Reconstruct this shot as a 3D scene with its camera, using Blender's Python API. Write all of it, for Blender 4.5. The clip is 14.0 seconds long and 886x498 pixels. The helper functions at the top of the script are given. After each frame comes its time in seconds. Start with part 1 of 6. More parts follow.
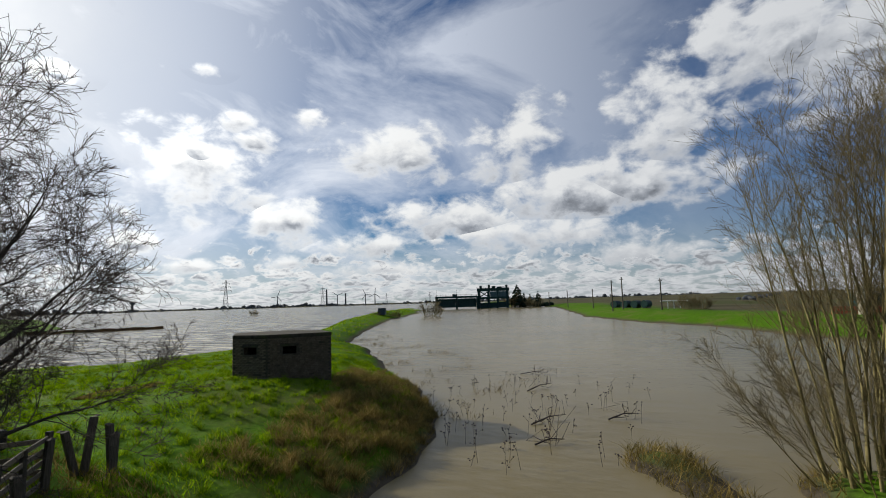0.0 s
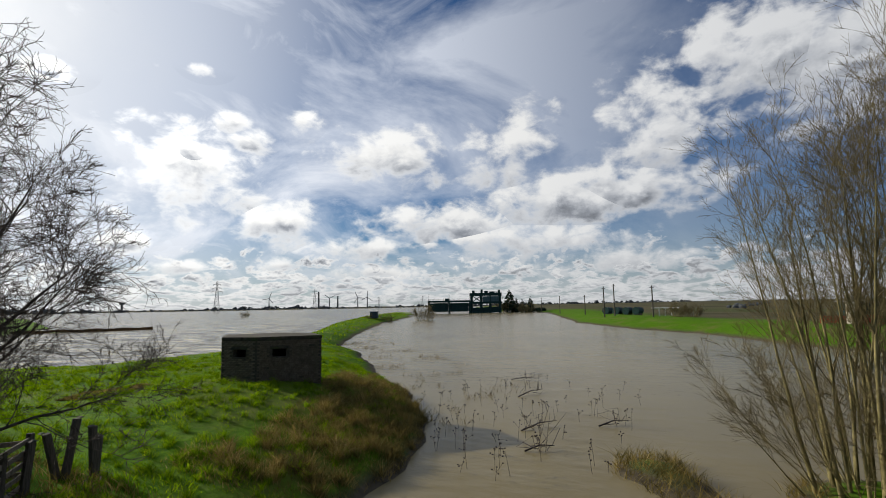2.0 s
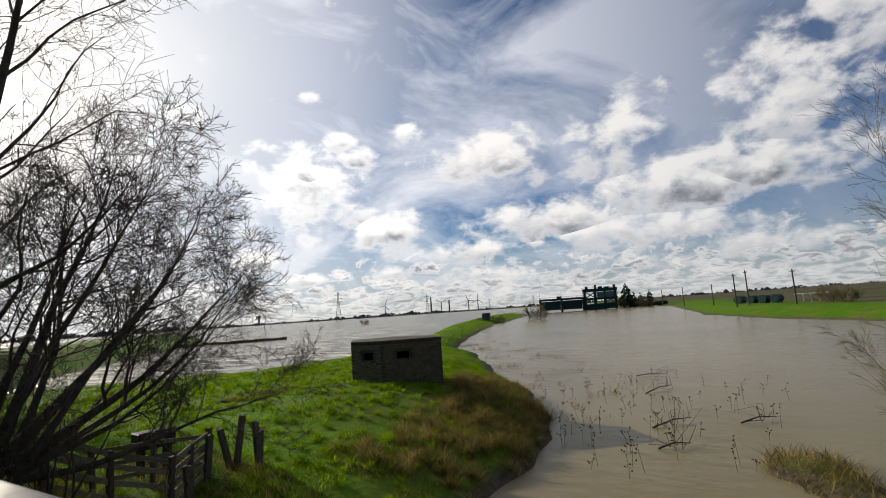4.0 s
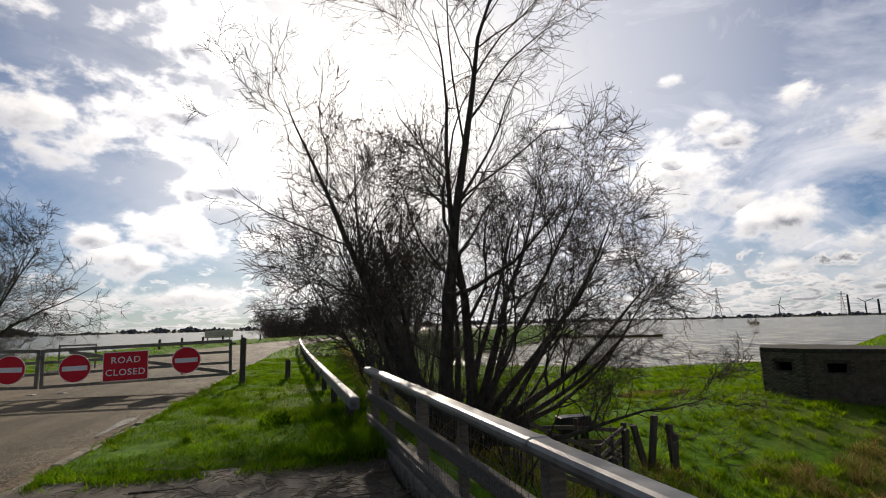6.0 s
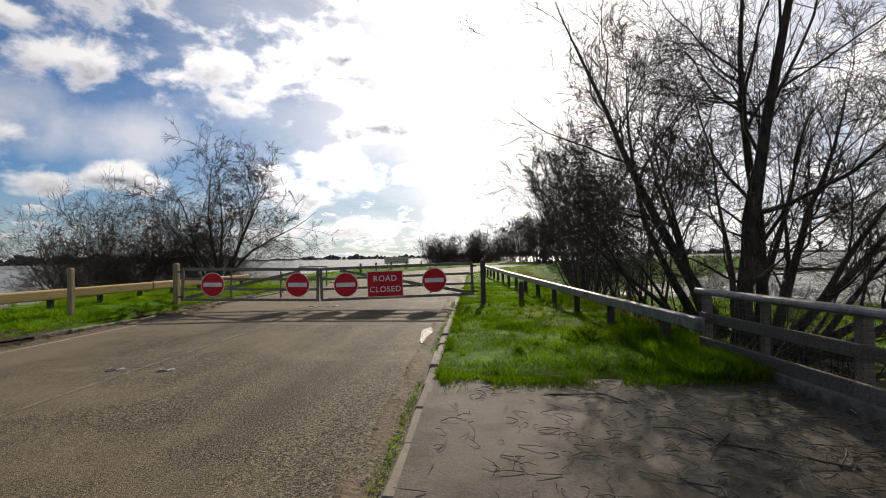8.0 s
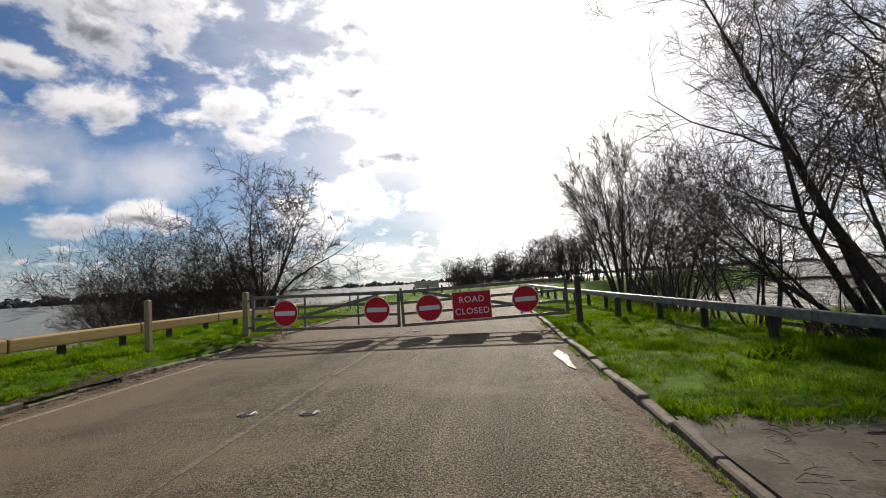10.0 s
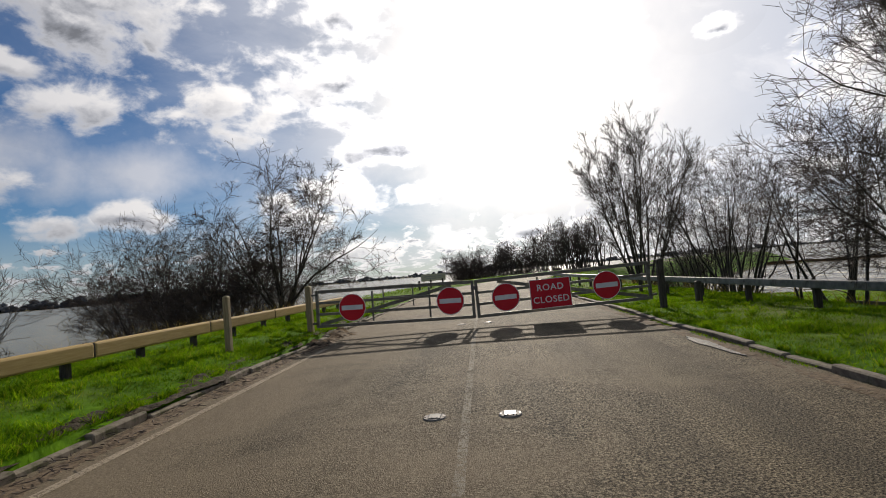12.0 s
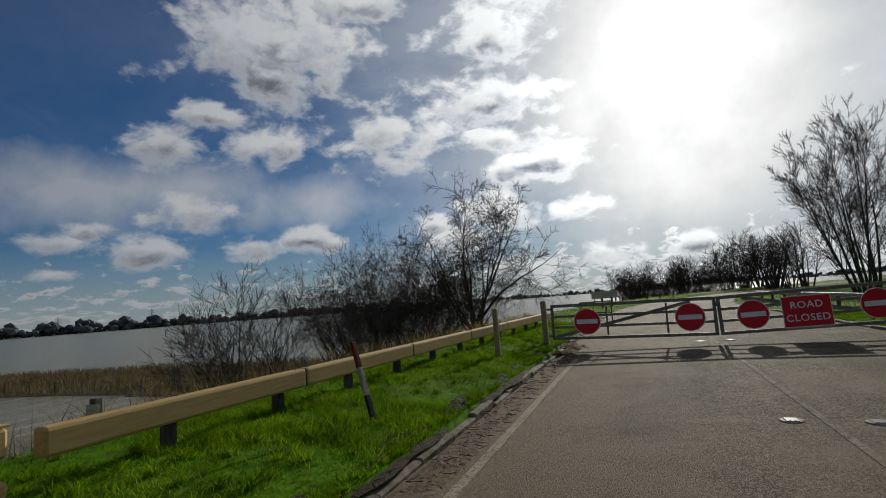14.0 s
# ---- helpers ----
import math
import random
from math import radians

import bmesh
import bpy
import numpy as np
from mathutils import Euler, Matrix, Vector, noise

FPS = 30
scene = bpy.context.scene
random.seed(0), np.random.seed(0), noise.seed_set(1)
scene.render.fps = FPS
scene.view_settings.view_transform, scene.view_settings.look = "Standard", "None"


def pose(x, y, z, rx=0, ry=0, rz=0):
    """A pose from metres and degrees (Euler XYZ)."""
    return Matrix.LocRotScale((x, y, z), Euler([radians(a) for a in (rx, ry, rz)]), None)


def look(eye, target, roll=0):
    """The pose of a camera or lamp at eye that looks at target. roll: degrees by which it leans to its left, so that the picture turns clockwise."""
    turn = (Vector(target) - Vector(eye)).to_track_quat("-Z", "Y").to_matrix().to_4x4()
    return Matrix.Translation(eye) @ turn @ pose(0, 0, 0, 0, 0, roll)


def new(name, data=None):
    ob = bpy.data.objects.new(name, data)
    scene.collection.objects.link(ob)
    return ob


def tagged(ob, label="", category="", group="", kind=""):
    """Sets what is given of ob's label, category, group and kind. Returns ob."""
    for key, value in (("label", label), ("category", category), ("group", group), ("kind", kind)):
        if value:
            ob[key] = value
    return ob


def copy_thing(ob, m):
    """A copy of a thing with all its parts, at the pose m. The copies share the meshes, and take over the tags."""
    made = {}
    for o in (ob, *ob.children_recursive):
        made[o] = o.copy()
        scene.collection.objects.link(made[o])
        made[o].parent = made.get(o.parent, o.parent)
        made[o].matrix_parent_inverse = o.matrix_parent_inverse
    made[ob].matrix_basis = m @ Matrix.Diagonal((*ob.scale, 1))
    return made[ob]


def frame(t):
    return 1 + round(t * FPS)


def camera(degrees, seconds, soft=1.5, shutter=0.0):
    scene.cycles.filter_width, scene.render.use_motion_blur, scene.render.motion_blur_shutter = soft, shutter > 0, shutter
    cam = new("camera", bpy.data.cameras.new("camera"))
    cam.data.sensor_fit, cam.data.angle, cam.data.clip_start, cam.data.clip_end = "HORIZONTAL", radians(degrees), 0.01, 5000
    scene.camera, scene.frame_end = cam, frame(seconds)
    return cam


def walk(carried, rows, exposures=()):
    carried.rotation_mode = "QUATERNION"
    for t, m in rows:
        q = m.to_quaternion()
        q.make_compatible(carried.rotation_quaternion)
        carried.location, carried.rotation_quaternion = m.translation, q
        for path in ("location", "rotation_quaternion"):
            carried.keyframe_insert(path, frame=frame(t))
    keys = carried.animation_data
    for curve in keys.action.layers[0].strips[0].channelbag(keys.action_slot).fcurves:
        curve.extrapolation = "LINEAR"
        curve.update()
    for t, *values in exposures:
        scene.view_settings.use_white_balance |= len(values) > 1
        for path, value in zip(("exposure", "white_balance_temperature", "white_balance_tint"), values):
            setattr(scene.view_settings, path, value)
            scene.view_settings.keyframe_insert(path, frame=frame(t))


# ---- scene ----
# the camera: a hand-held walk from the bridge parapet across the road
cam = camera(82.0, 14.0, soft=1.0)
PATH = [
    (0, (8.043, -16.209, 1.558), (17.014, -11.908, 2.572), -1.74),
    (0.5, (8.086, -16.203, 1.556), (16.801, -11.398, 2.530), -3.22),
    (1, (8.094, -16.210, 1.562), (16.776, -11.345, 2.533), -3.08),
    (1.5, (8.131, -16.221, 1.566), (16.937, -11.583, 2.537), -2.18),
    (2, (8.128, -16.207, 1.561), (17.148, -12.031, 2.653), -0.99),
    (4.5, (7.717, -16.155, 1.465), (14.527, -8.911, 2.539), -5.24),
    (5, (7.742, -15.841, 1.491), (12.782, -7.278, 2.621), -5.69),
    (5.5, (7.591, -15.491, 1.513), (11.547, -6.480, 3.290), -4.97),
    (6, (7.018, -15.514, 1.613), (9.292, -5.885, 3.063), -1.48),
    (6.5, (6.261, -15.711, 1.652), (7.263, -5.861, 3.052), -2.39),
    (7, (5.476, -15.753, 1.630), (5.280, -5.901, 3.333), -3.36),
    (7.5, (4.895, -15.409, 1.500), (4.623, -5.470, 2.566), -0.09),
    (8, (4.495, -15.058, 1.509), (3.908, -5.076, 1.648), -0.96),
    (8.5, (4.121, -14.837, 1.474), (3.005, -4.921, 2.121), -2.56),
    (11, (1.176, -13.514, 1.417), (0.580, -3.545, 1.923), -2.88),
    (11.5, (0.663, -13.404, 1.434), (0.242, -3.415, 1.663), -1.88),
    (12, (0.109, -13.453, 1.459), (-0.600, -3.489, 1.933), -4.88),
    (12.5, (-0.511, -13.691, 1.482), (-1.868, -3.820, 2.337), -2.07),
    (13, (-1.094, -14.119, 1.515), (-3.198, -4.356, 2.029), -1.56),
    (13.5, (-1.495, -14.493, 1.517), (-4.917, -5.125, 2.240), -5.95),
    (14, (-1.848, -14.952, 1.581), (-5.397, -5.662, 2.633), -4.41),
]
walk(cam, [(t, look(eye, target, roll)) for t, eye, target, roll in PATH], exposures=[(0, -0.04, 6600, 8), (4.5, 0.05, 6950, 11), (6, -0.03, 7000, 13), (6.6, -0.02, 7000, 13), (7.2, 0.07, 7000, 13), (8.4, 0.22, 7000, 13), (11, 0.1, 7000, 13), (12.5, -0.22, 6800, 11), (14, -0.68, 6500, 8)])

# world: sun over the flooded road, broken cumulus under a blue sky
SUN_AZ, SUN_EL = radians(4.5), radians(20.5)
SUN = Vector((math.sin(SUN_AZ) * math.cos(SUN_EL), math.cos(SUN_AZ) * math.cos(SUN_EL), math.sin(SUN_EL)))


class Nodes:
    """Short hand for building a node tree."""

    def __init__(self, tree):
        self.t = tree
        tree.nodes.clear()

    def add(self, kind, inputs=None, operation=None, clamp=False):
        n = self.t.nodes.new(kind)
        if operation:
            n.operation = operation
        if clamp:
            n.use_clamp = True
        for k, v in (inputs or {}).items():
            self.put(n.inputs[k], v)
        return n

    def put(self, socket, v):
        if isinstance(v, bpy.types.NodeSocket):
            self.t.links.new(v, socket)
        else:
            socket.default_value = v

    def math(self, op, a, b=0.0, c=0.0, clamp=False):
        n = self.add("ShaderNodeMath", {0: a, 1: b, 2: c}, operation=op, clamp=clamp)
        return n.outputs[0]

    def vec(self, op, a, b=(0, 0, 0)):
        n = self.add("ShaderNodeVectorMath", {0: a, 1: b}, operation=op)
        return n.outputs["Value"] if op in ("DOT_PRODUCT", "LENGTH") else n.outputs[0]

    def noise(self, vector, scale, detail=4, rough=0.55, distortion=0.0):
        return self.add("ShaderNodeTexNoise", {"Vector": vector, "Scale": scale, "Detail": detail, "Roughness": rough, "Distortion": distortion}).outputs["Fac"]

    def ramp(self, fac, *stops):
        n = self.add("ShaderNodeValToRGB", {"Fac": fac})
        e = n.color_ramp.elements
        while len(e) < len(stops):
            e.new(0.5)
        for el, (pos, col) in zip(e, stops):
            el.position, el.color = pos, (*col, 1) if len(col) == 3 else col
        return n.outputs["Color"]

    def span(self, v, a, b, c=0.0, d=1.0):
        return self.add("ShaderNodeMapRange", {"Value": v, "From Min": a, "From Max": b, "To Min": c, "To Max": d}).outputs["Result"]

    def mix(self, fac, a, b, kind="MIX"):
        n = self.add("ShaderNodeMix")
        n.data_type, n.blend_type = "RGBA", kind
        self.put(n.inputs[0], fac)
        for k, v in ((6, a), (7, b)):
            self.put(n.inputs[k], (*v, 1) if isinstance(v, tuple) and len(v) == 3 else v)
        return n.outputs[2]


world = bpy.data.worlds.new("sky")
scene.world = world
world.use_nodes = True
n = Nodes(world.node_tree)
d = n.add("ShaderNodeTexCoord").outputs["Generated"]
sky = n.add("ShaderNodeTexSky")
sky.sky_type, sky.sun_disc, sky.sun_elevation, sky.sun_rotation = "NISHITA", False, SUN_EL, SUN_AZ
sky.air_density, sky.dust_density, sky.ozone_density = 1.0, 0.6, 2.0
sep = n.add("ShaderNodeSeparateXYZ", {0: d})
dot = n.vec("DOT_PRODUCT", d, tuple(SUN))
near_sun = n.math("MAXIMUM", dot, 0.0)
glow = n.math("ADD", n.math("MULTIPLY", n.math("POWER", near_sun, 22.0), 1.35), n.math("MULTIPLY", n.math("MULTIPLY", n.math("POWER", near_sun, 5.0), 0.42), n.span(sep.outputs["X"], -0.3, 0.35, 0.7, 1.25)))
glow = n.math("MULTIPLY", glow, n.span(n.noise(d, 5.0, 5, 0.6), 0.3, 0.7, 0.82, 1.18))


# the cumulus of the day: bearing, height over the horizon, half width and half height, in degrees
EAST = [(38.7, 13.8, 5.4, 3.6), (47.7, 8.6, 3.4, 1.8), (26.6, 21.3, 1.5, 0.9), (49.5, 20.3, 1.8, 1.8), (42.4, 19.2, 1.5, 1.2), (43.9, 17.3, 2.0, 1.1), (90.1, 16.8, 6.4, 5.2), (99.1, 22.4, 6.8, 4.9), (105.0, 21.0, 6.0, 5.5), (85.3, 12.2, 9.4, 2.6),
        (73.5, 16.4, 4.6, 3.8), (59.3, 16.6, 5.5, 2.7), (79.0, 11.3, 8.3, 2.9), (65.5, 9.3, 7.0, 2.1), (75.5, 6.7, 10.4, 1.9), (84.3, 4.6, 7.8, 1.6), (55.9, 6.1, 5.0, 1.3), (37.6, 4.3, 2.0, 0.7), (33.1, 6.5, 1.9, 0.8), (57.7, 3.8, 3.8, 0.9), (48.0, 4.4, 2.9, 0.7)]
SUNWARD = [(-14.4, 27.7, 5.5, 2.9), (-12.9, 34.3, 5.4, 1.6), (-9.6, 31.3, 3.2, 1.2), (-25.8, 18.4, 6.4, 4.2), (-15.1, 21.9, 6.2, 2.6), (-13.3, 17.5, 4.4, 1.5), (-10.2, 14.3, 5.2, 1.6), (-14.4, 9.4, 3.6, 2.3), (-18.9, 6.9, 3.8, 1.6), (-21.8, 8.6, 2.3, 1.1), (-13.6, 3.4, 4.5, 1.2),
           (-21.7, 2.6, 2.6, 0.9), (-5.3, 9.0, 3.0, 1.2), (38.6, 15.5, 2.3, 1.7), (39.4, 23.8, 1.1, 0.6), (-3.0, 4.0, 3.8, 1.2), (5.4, 4.2, 2.4, 0.9)]
WEST = [(-38.1, 27.5, 8.2, 4.6), (-44.8, 20.8, 2.4, 1.2), (-49.1, 17.5, 2.9, 1.4), (-37.7, 17.7, 4.6, 1.9), (-29.7, 31.8, 4.6, 1.5), (-51.7, 6.9, 4.5, 1.3), (-41.3, 7.3, 2.7, 1.2), (-58.7, 7.9, 2.4, 1.0), (-56.2, 9.0, 1.7, 0.8), (-35.8, 7.9, 2.7, 1.1), (-58.3, 5.1, 1.8, 0.6), (-46.7, 10.8, 3.4, 1.4)]
bearing = n.math("MULTIPLY", n.math("ARCTAN2", sep.outputs["X"], sep.outputs["Y"]), 180 / math.pi)
height = n.math("MULTIPLY", n.math("ARCSINE", sep.outputs["Z"]), 180 / math.pi)
spot = n.add("ShaderNodeCombineXYZ", {0: bearing, 1: height, 2: 0.0}).outputs[0]
# nearest cloud, and how far above or below its middle
state = n.add("ShaderNodeCombineXYZ", {0: 9.0, 1: 0.0, 2: 0.0}).outputs[0]
for a, e, w, h in EAST + SUNWARD + WEST:
    so_far = n.add("ShaderNodeSeparateXYZ", {0: state}).outputs["X"]
    # taken one after another, which keeps the sky's shader small
    after = n.add("ShaderNodeVectorMath", {0: state, 1: (1e-6, 1e-6, 0.0), 2: spot}, operation="MULTIPLY_ADD").outputs[0]
    to = n.vec("MULTIPLY", n.vec("SUBTRACT", after, (a, e, 0)), (1 / w, 1 / h, 0))
    far_off = n.vec("LENGTH", to)
    here = n.add("ShaderNodeCombineXYZ", {0: far_off, 1: n.add("ShaderNodeSeparateXYZ", {0: to}).outputs["Y"], 2: 0.0}).outputs[0]
    pick = n.add("ShaderNodeMix")
    pick.data_type = "VECTOR"
    for k, v in ((0, n.math("GREATER_THAN", so_far, far_off)), (4, state), (5, here)):
        n.put(pick.inputs[k], v)
    state = pick.outputs[1]
state = n.add("ShaderNodeSeparateXYZ", {0: state})
close, level = state.outputs["X"], state.outputs["Y"]
billow = n.vec("MULTIPLY", d, (1.0, 1.0, 1.6))
def heaps(way):
    big = n.math("MULTIPLY", n.math("SUBTRACT", n.noise(way, 5.5, 4, 0.5, 0.2), 0.5), 1.5)
    return n.math("ADD", big, n.math("MULTIPLY", n.math("SUBTRACT", n.noise(way, 15.0, 9, 0.57, 0.2), 0.5), 2.3))


lumps = heaps(billow)
lumps_above = heaps(n.vec("ADD", billow, tuple(SUN * 0.016 + Vector((0, 0, 0.026)))))
dens = n.math("ADD", n.math("MULTIPLY", n.math("SUBTRACT", 1.20, n.math("MINIMUM", close, 2.1)), 0.58), lumps)
# rows of small cumulus low down, drawn together towards the horizon, and free clouds behind the camera
deck = n.add("ShaderNodeCombineXYZ", {0: n.math("MULTIPLY", bearing, 0.17), 1: n.math("MULTIPLY", n.math("LOGARITHM", n.math("ADD", n.math("MAXIMUM", height, 0.0), 2.0), 2.718), 2.1), 2: 0.4}).outputs[0]
rows_low = n.math("SUBTRACT", n.noise(deck, 2.6, 8, 0.58, 0.3), 0.5)
rows_under = n.math("SUBTRACT", n.noise(n.vec("ADD", deck, (0.0, -0.10, 0.0)), 2.6, 8, 0.58, 0.3), 0.5)
low_zone = n.math("MULTIPLY", n.span(height, 12.0, 3.0), n.span(bearing, -30.0, 30.0, 0.80, 1.0))
low_dens = n.math("ADD", n.math("MULTIPLY", rows_low, 4.5), n.span(low_zone, 0.0, 1.0, -1.6, 0.30))
free = n.span(n.math("ABSOLUTE", bearing), 105.0, 128.0)
back_dens = n.math("ADD", n.math("MULTIPLY", n.math("SUBTRACT", n.noise(billow, 4.0, 8, 0.56, 0.3), 0.5), 4.0), n.span(free, 0.0, 1.0, -3.0, 0.1))
low_wins = n.math("GREATER_THAN", low_dens, dens)
level = n.math("ADD", n.math("MULTIPLY", level, n.math("SUBTRACT", 1.0, low_wins)), n.math("MULTIPLY", n.math("MULTIPLY", n.math("SUBTRACT", rows_under, rows_low), 3.2), low_wins))
dens = n.math("MAXIMUM", n.math("MAXIMUM", dens, low_dens), back_dens)
cover = n.add("ShaderNodeMapRange", {"Value": dens, "From Min": -0.14, "From Max": 0.46})
cover.interpolation_type = "SMOOTHSTEP"
cover = cover.outputs["Result"]
thick = n.add("ShaderNodeMapRange", {"Value": dens, "From Min": 0.12, "From Max": 0.85})
thick.interpolation_type = "SMOOTHSTEP"
thick = thick.outputs["Result"]
# bright tops and rims, grey bases
relief = n.math("SUBTRACT", lumps, lumps_above)
tops = n.add("ShaderNodeMapRange", {"Value": n.math("ADD", n.math("MULTIPLY", level, 0.85), n.math("MULTIPLY", relief, 0.85)), "From Min": -0.68, "From Max": 0.46})
tops.interpolation_type = "SMOOTHSTEP"
shade = n.math("SUBTRACT", 0.90, n.math("MULTIPLY", n.math("SUBTRACT", 1.0, tops.outputs["Result"]), n.math("ADD", 0.12, n.math("MULTIPLY", thick, 0.64))))
shade = n.math("MULTIPLY", shade, n.span(dot, -0.3, 0.9, 0.62, 1.14))
westward = n.span(bearing, -12.0, -46.0, 1.0, 0.70)
shade = n.math("MAXIMUM", n.math("MULTIPLY", shade, westward), 0.2)
bright = n.math("ADD", shade, n.math("MULTIPLY", glow, n.math("SUBTRACT", 1.0, n.math("MULTIPLY", n.math("MULTIPLY", thick, n.math("SUBTRACT", 1.25, tops.outputs["Result"])), 0.78))))
cloud = n.mix(n.span(shade, 0.3, 0.85), (0.90, 0.97, 1.12), (0.99, 1.0, 1.02))
cloud = n.mix(1.0, cloud, n.add("ShaderNodeCombineColor", {0: bright, 1: bright, 2: bright}).outputs[0], "MULTIPLY")


def plane(way, rise):
    """A cloud layer seen from below, drawn together towards the horizon."""
    s = n.add("ShaderNodeSeparateXYZ", {0: way})
    up = n.math("MAXIMUM", s.outputs["Z"], 0.0)
    low = n.math("ADD", up, 0.36)
    return n.add("ShaderNodeCombineXYZ", {0: n.math("DIVIDE", s.outputs["X"], low), 1: n.math("DIVIDE", s.outputs["Y"], low), 2: n.math("MULTIPLY", up, rise)}).outputs[0]


# thin high veil, thickest towards the sun and in the east
veil = n.span(n.noise(plane(d, 1.0), 1.7, 9, 0.6, 0.6), 0.36, 0.62, 0.0, 0.95)
veil = n.math("MAXIMUM", veil, n.span(n.noise(plane(d, 0.4), 4.2, 8, 0.6, 0.8), 0.44, 0.72, 0.0, 0.7))
veil = n.math("MULTIPLY", veil, n.span(sep.outputs["X"], -0.70, 0.15, 0.10, 1.0))
veil = n.math("MULTIPLY", veil, n.span(bearing, 96.0, 50.0, 0.22, 1.0))
veil = n.math("MAXIMUM", veil, n.math("MULTIPLY", n.span(dot, 0.62, 0.95, 0.0, 0.85), n.span(sep.outputs["X"], -0.08, 0.2)))
# soft grey-white bank low in the west
for a, e, w, h in ((-54.0, 13.1, 19.0, 3.8), (-34.7, 11.9, 11.0, 3.2)):
    bank = n.vec("LENGTH", n.vec("MULTIPLY", n.vec("SUBTRACT", spot, (a, e, 0)), (1 / w, 1 / h, 0)))
    bank = n.math("ADD", n.math("SUBTRACT", 1.0, bank), n.math("MULTIPLY", n.math("SUBTRACT", n.noise(d, 8.0, 8, 0.58), 0.5), 1.8))
    veil = n.math("MAXIMUM", veil, n.span(bank, -0.15, 0.8, 0.0, 0.85))
blue = n.mix(1.0, n.mix(1.0, sky.outputs[0], (0.055, 0.055, 0.055), "MULTIPLY"), (0.41, 0.79, 1.25), "MULTIPLY")
thin = n.math("MULTIPLY", n.math("ADD", n.math("MULTIPLY", bright, 0.28), 0.50), n.math("MULTIPLY", n.span(dot, 0.0, 0.85, 0.80, 1.30), westward))
pale = n.mix(1.0, (0.91, 0.97, 1.10), n.add("ShaderNodeCombineColor", {0: thin, 1: thin, 2: thin}).outputs[0], "MULTIPLY")
hazy = n.mix(veil, blue, pale)
hazy = n.mix(n.math("MINIMUM", n.math("MULTIPLY", glow, 0.75), 1.0), hazy, n.add("ShaderNodeCombineColor", {0: glow, 1: glow, 2: glow}).outputs[0])
full = n.mix(n.math("MULTIPLY", cover, 0.97), hazy, cloud)
haze = n.span(sep.outputs["Z"], 0.0, 0.13, 0.55, 0.0)
full = n.mix(haze, full, (0.53, 0.55, 0.58))
bg = n.add("ShaderNodeBackground", {"Color": full, "Strength": 1.0})
n.add("ShaderNodeOutputWorld", {"Surface": bg.outputs[0]})

lamp = bpy.data.lights.new("sun", "SUN")
lamp.energy, lamp.angle, lamp.color = 4.8, radians(0.6), (1.0, 0.93, 0.82)
sun = new("sun", lamp)
sun.matrix_world = look(SUN * 100, (0, 0, 0))


# ---- materials ----
def surface(name, dark, light, scale, rough=0.8, bump=0.3, metal=0.0, fine=None, spot=None, spot_scale=1.5, spot_at=0.6, stretch=(1, 1, 1), vary=0.0, depth=0.010, gloss=0.16):
    """A two-scale procedural surface: grain between dark and light, larger stains of the colour spot."""
    m = bpy.data.materials.new(name)
    m.use_nodes = True
    n = Nodes(m.node_tree)
    at = n.add("ShaderNodeMapping", {"Vector": n.add("ShaderNodeTexCoord").outputs["Object"], "Scale": stretch}).outputs[0]
    grain = n.noise(at, scale, 6, 0.6)
    colour = n.ramp(grain, (0.32, dark), (0.68, light))
    if spot:
        colour = n.mix(n.span(n.noise(at, spot_scale, 5, 0.65, 0.3), spot_at, spot_at + 0.14), colour, spot)
    if vary:
        r = n.add("ShaderNodeObjectInfo").outputs["Random"]
        colour = n.mix(1.0, colour, n.ramp(r, (0, (1 - vary,) * 3), (1, (1 + vary * 0.4,) * 3)), "MULTIPLY")
    height = n.math("ADD", grain, n.math("MULTIPLY", n.noise(at, fine or scale * 6, 3), 0.5))
    b = n.add("ShaderNodeBump", {"Strength": bump, "Distance": depth, "Height": height})
    s = n.add("ShaderNodeBsdfPrincipled", {"Base Color": colour, "Metallic": metal, "Specular IOR Level": gloss, "Normal": b.outputs[0],
                                          "Roughness": n.span(grain, 0.2, 0.8, max(rough - 0.12, 0.02), min(rough + 0.1, 1.0))})
    n.add("ShaderNodeOutputMaterial", {"Surface": s.outputs[0]})
    return m


def leafy(name, dark, light, dry, thin=0.35, scale=0.6):
    """Grass and reed blades: colour varies blade by blade and in patches, the dark ones painting the shade of lumps
    too; light comes through.
    """
    m = bpy.data.materials.new(name)
    m.use_nodes = True
    n = Nodes(m.node_tree)
    geo = n.add("ShaderNodeNewGeometry")
    one = n.ramp(geo.outputs["Random Per Island"], (0.0, dark), (0.75, light), (1.0, dry))
    # patchy growth, deepened to paint the shade between lumps of turf
    patch = n.noise(n.add("ShaderNodeTexCoord").outputs["Object"], scale, 3)
    colour = n.mix(1.0, one, n.ramp(patch, (0.32, (0.40, 0.46, 0.36)), (0.66, (1.2, 1.15, 0.9))), "MULTIPLY")
    a = n.add("ShaderNodeBsdfPrincipled", {"Base Color": colour, "Roughness": 0.7, "Specular IOR Level": 0.03})
    t = n.add("ShaderNodeBsdfTranslucent", {"Color": colour})
    n.add("ShaderNodeOutputMaterial", {"Surface": n.add("ShaderNodeMixShader", {0: thin, 1: a.outputs[0], 2: t.outputs[0]}).outputs[0]})
    return m


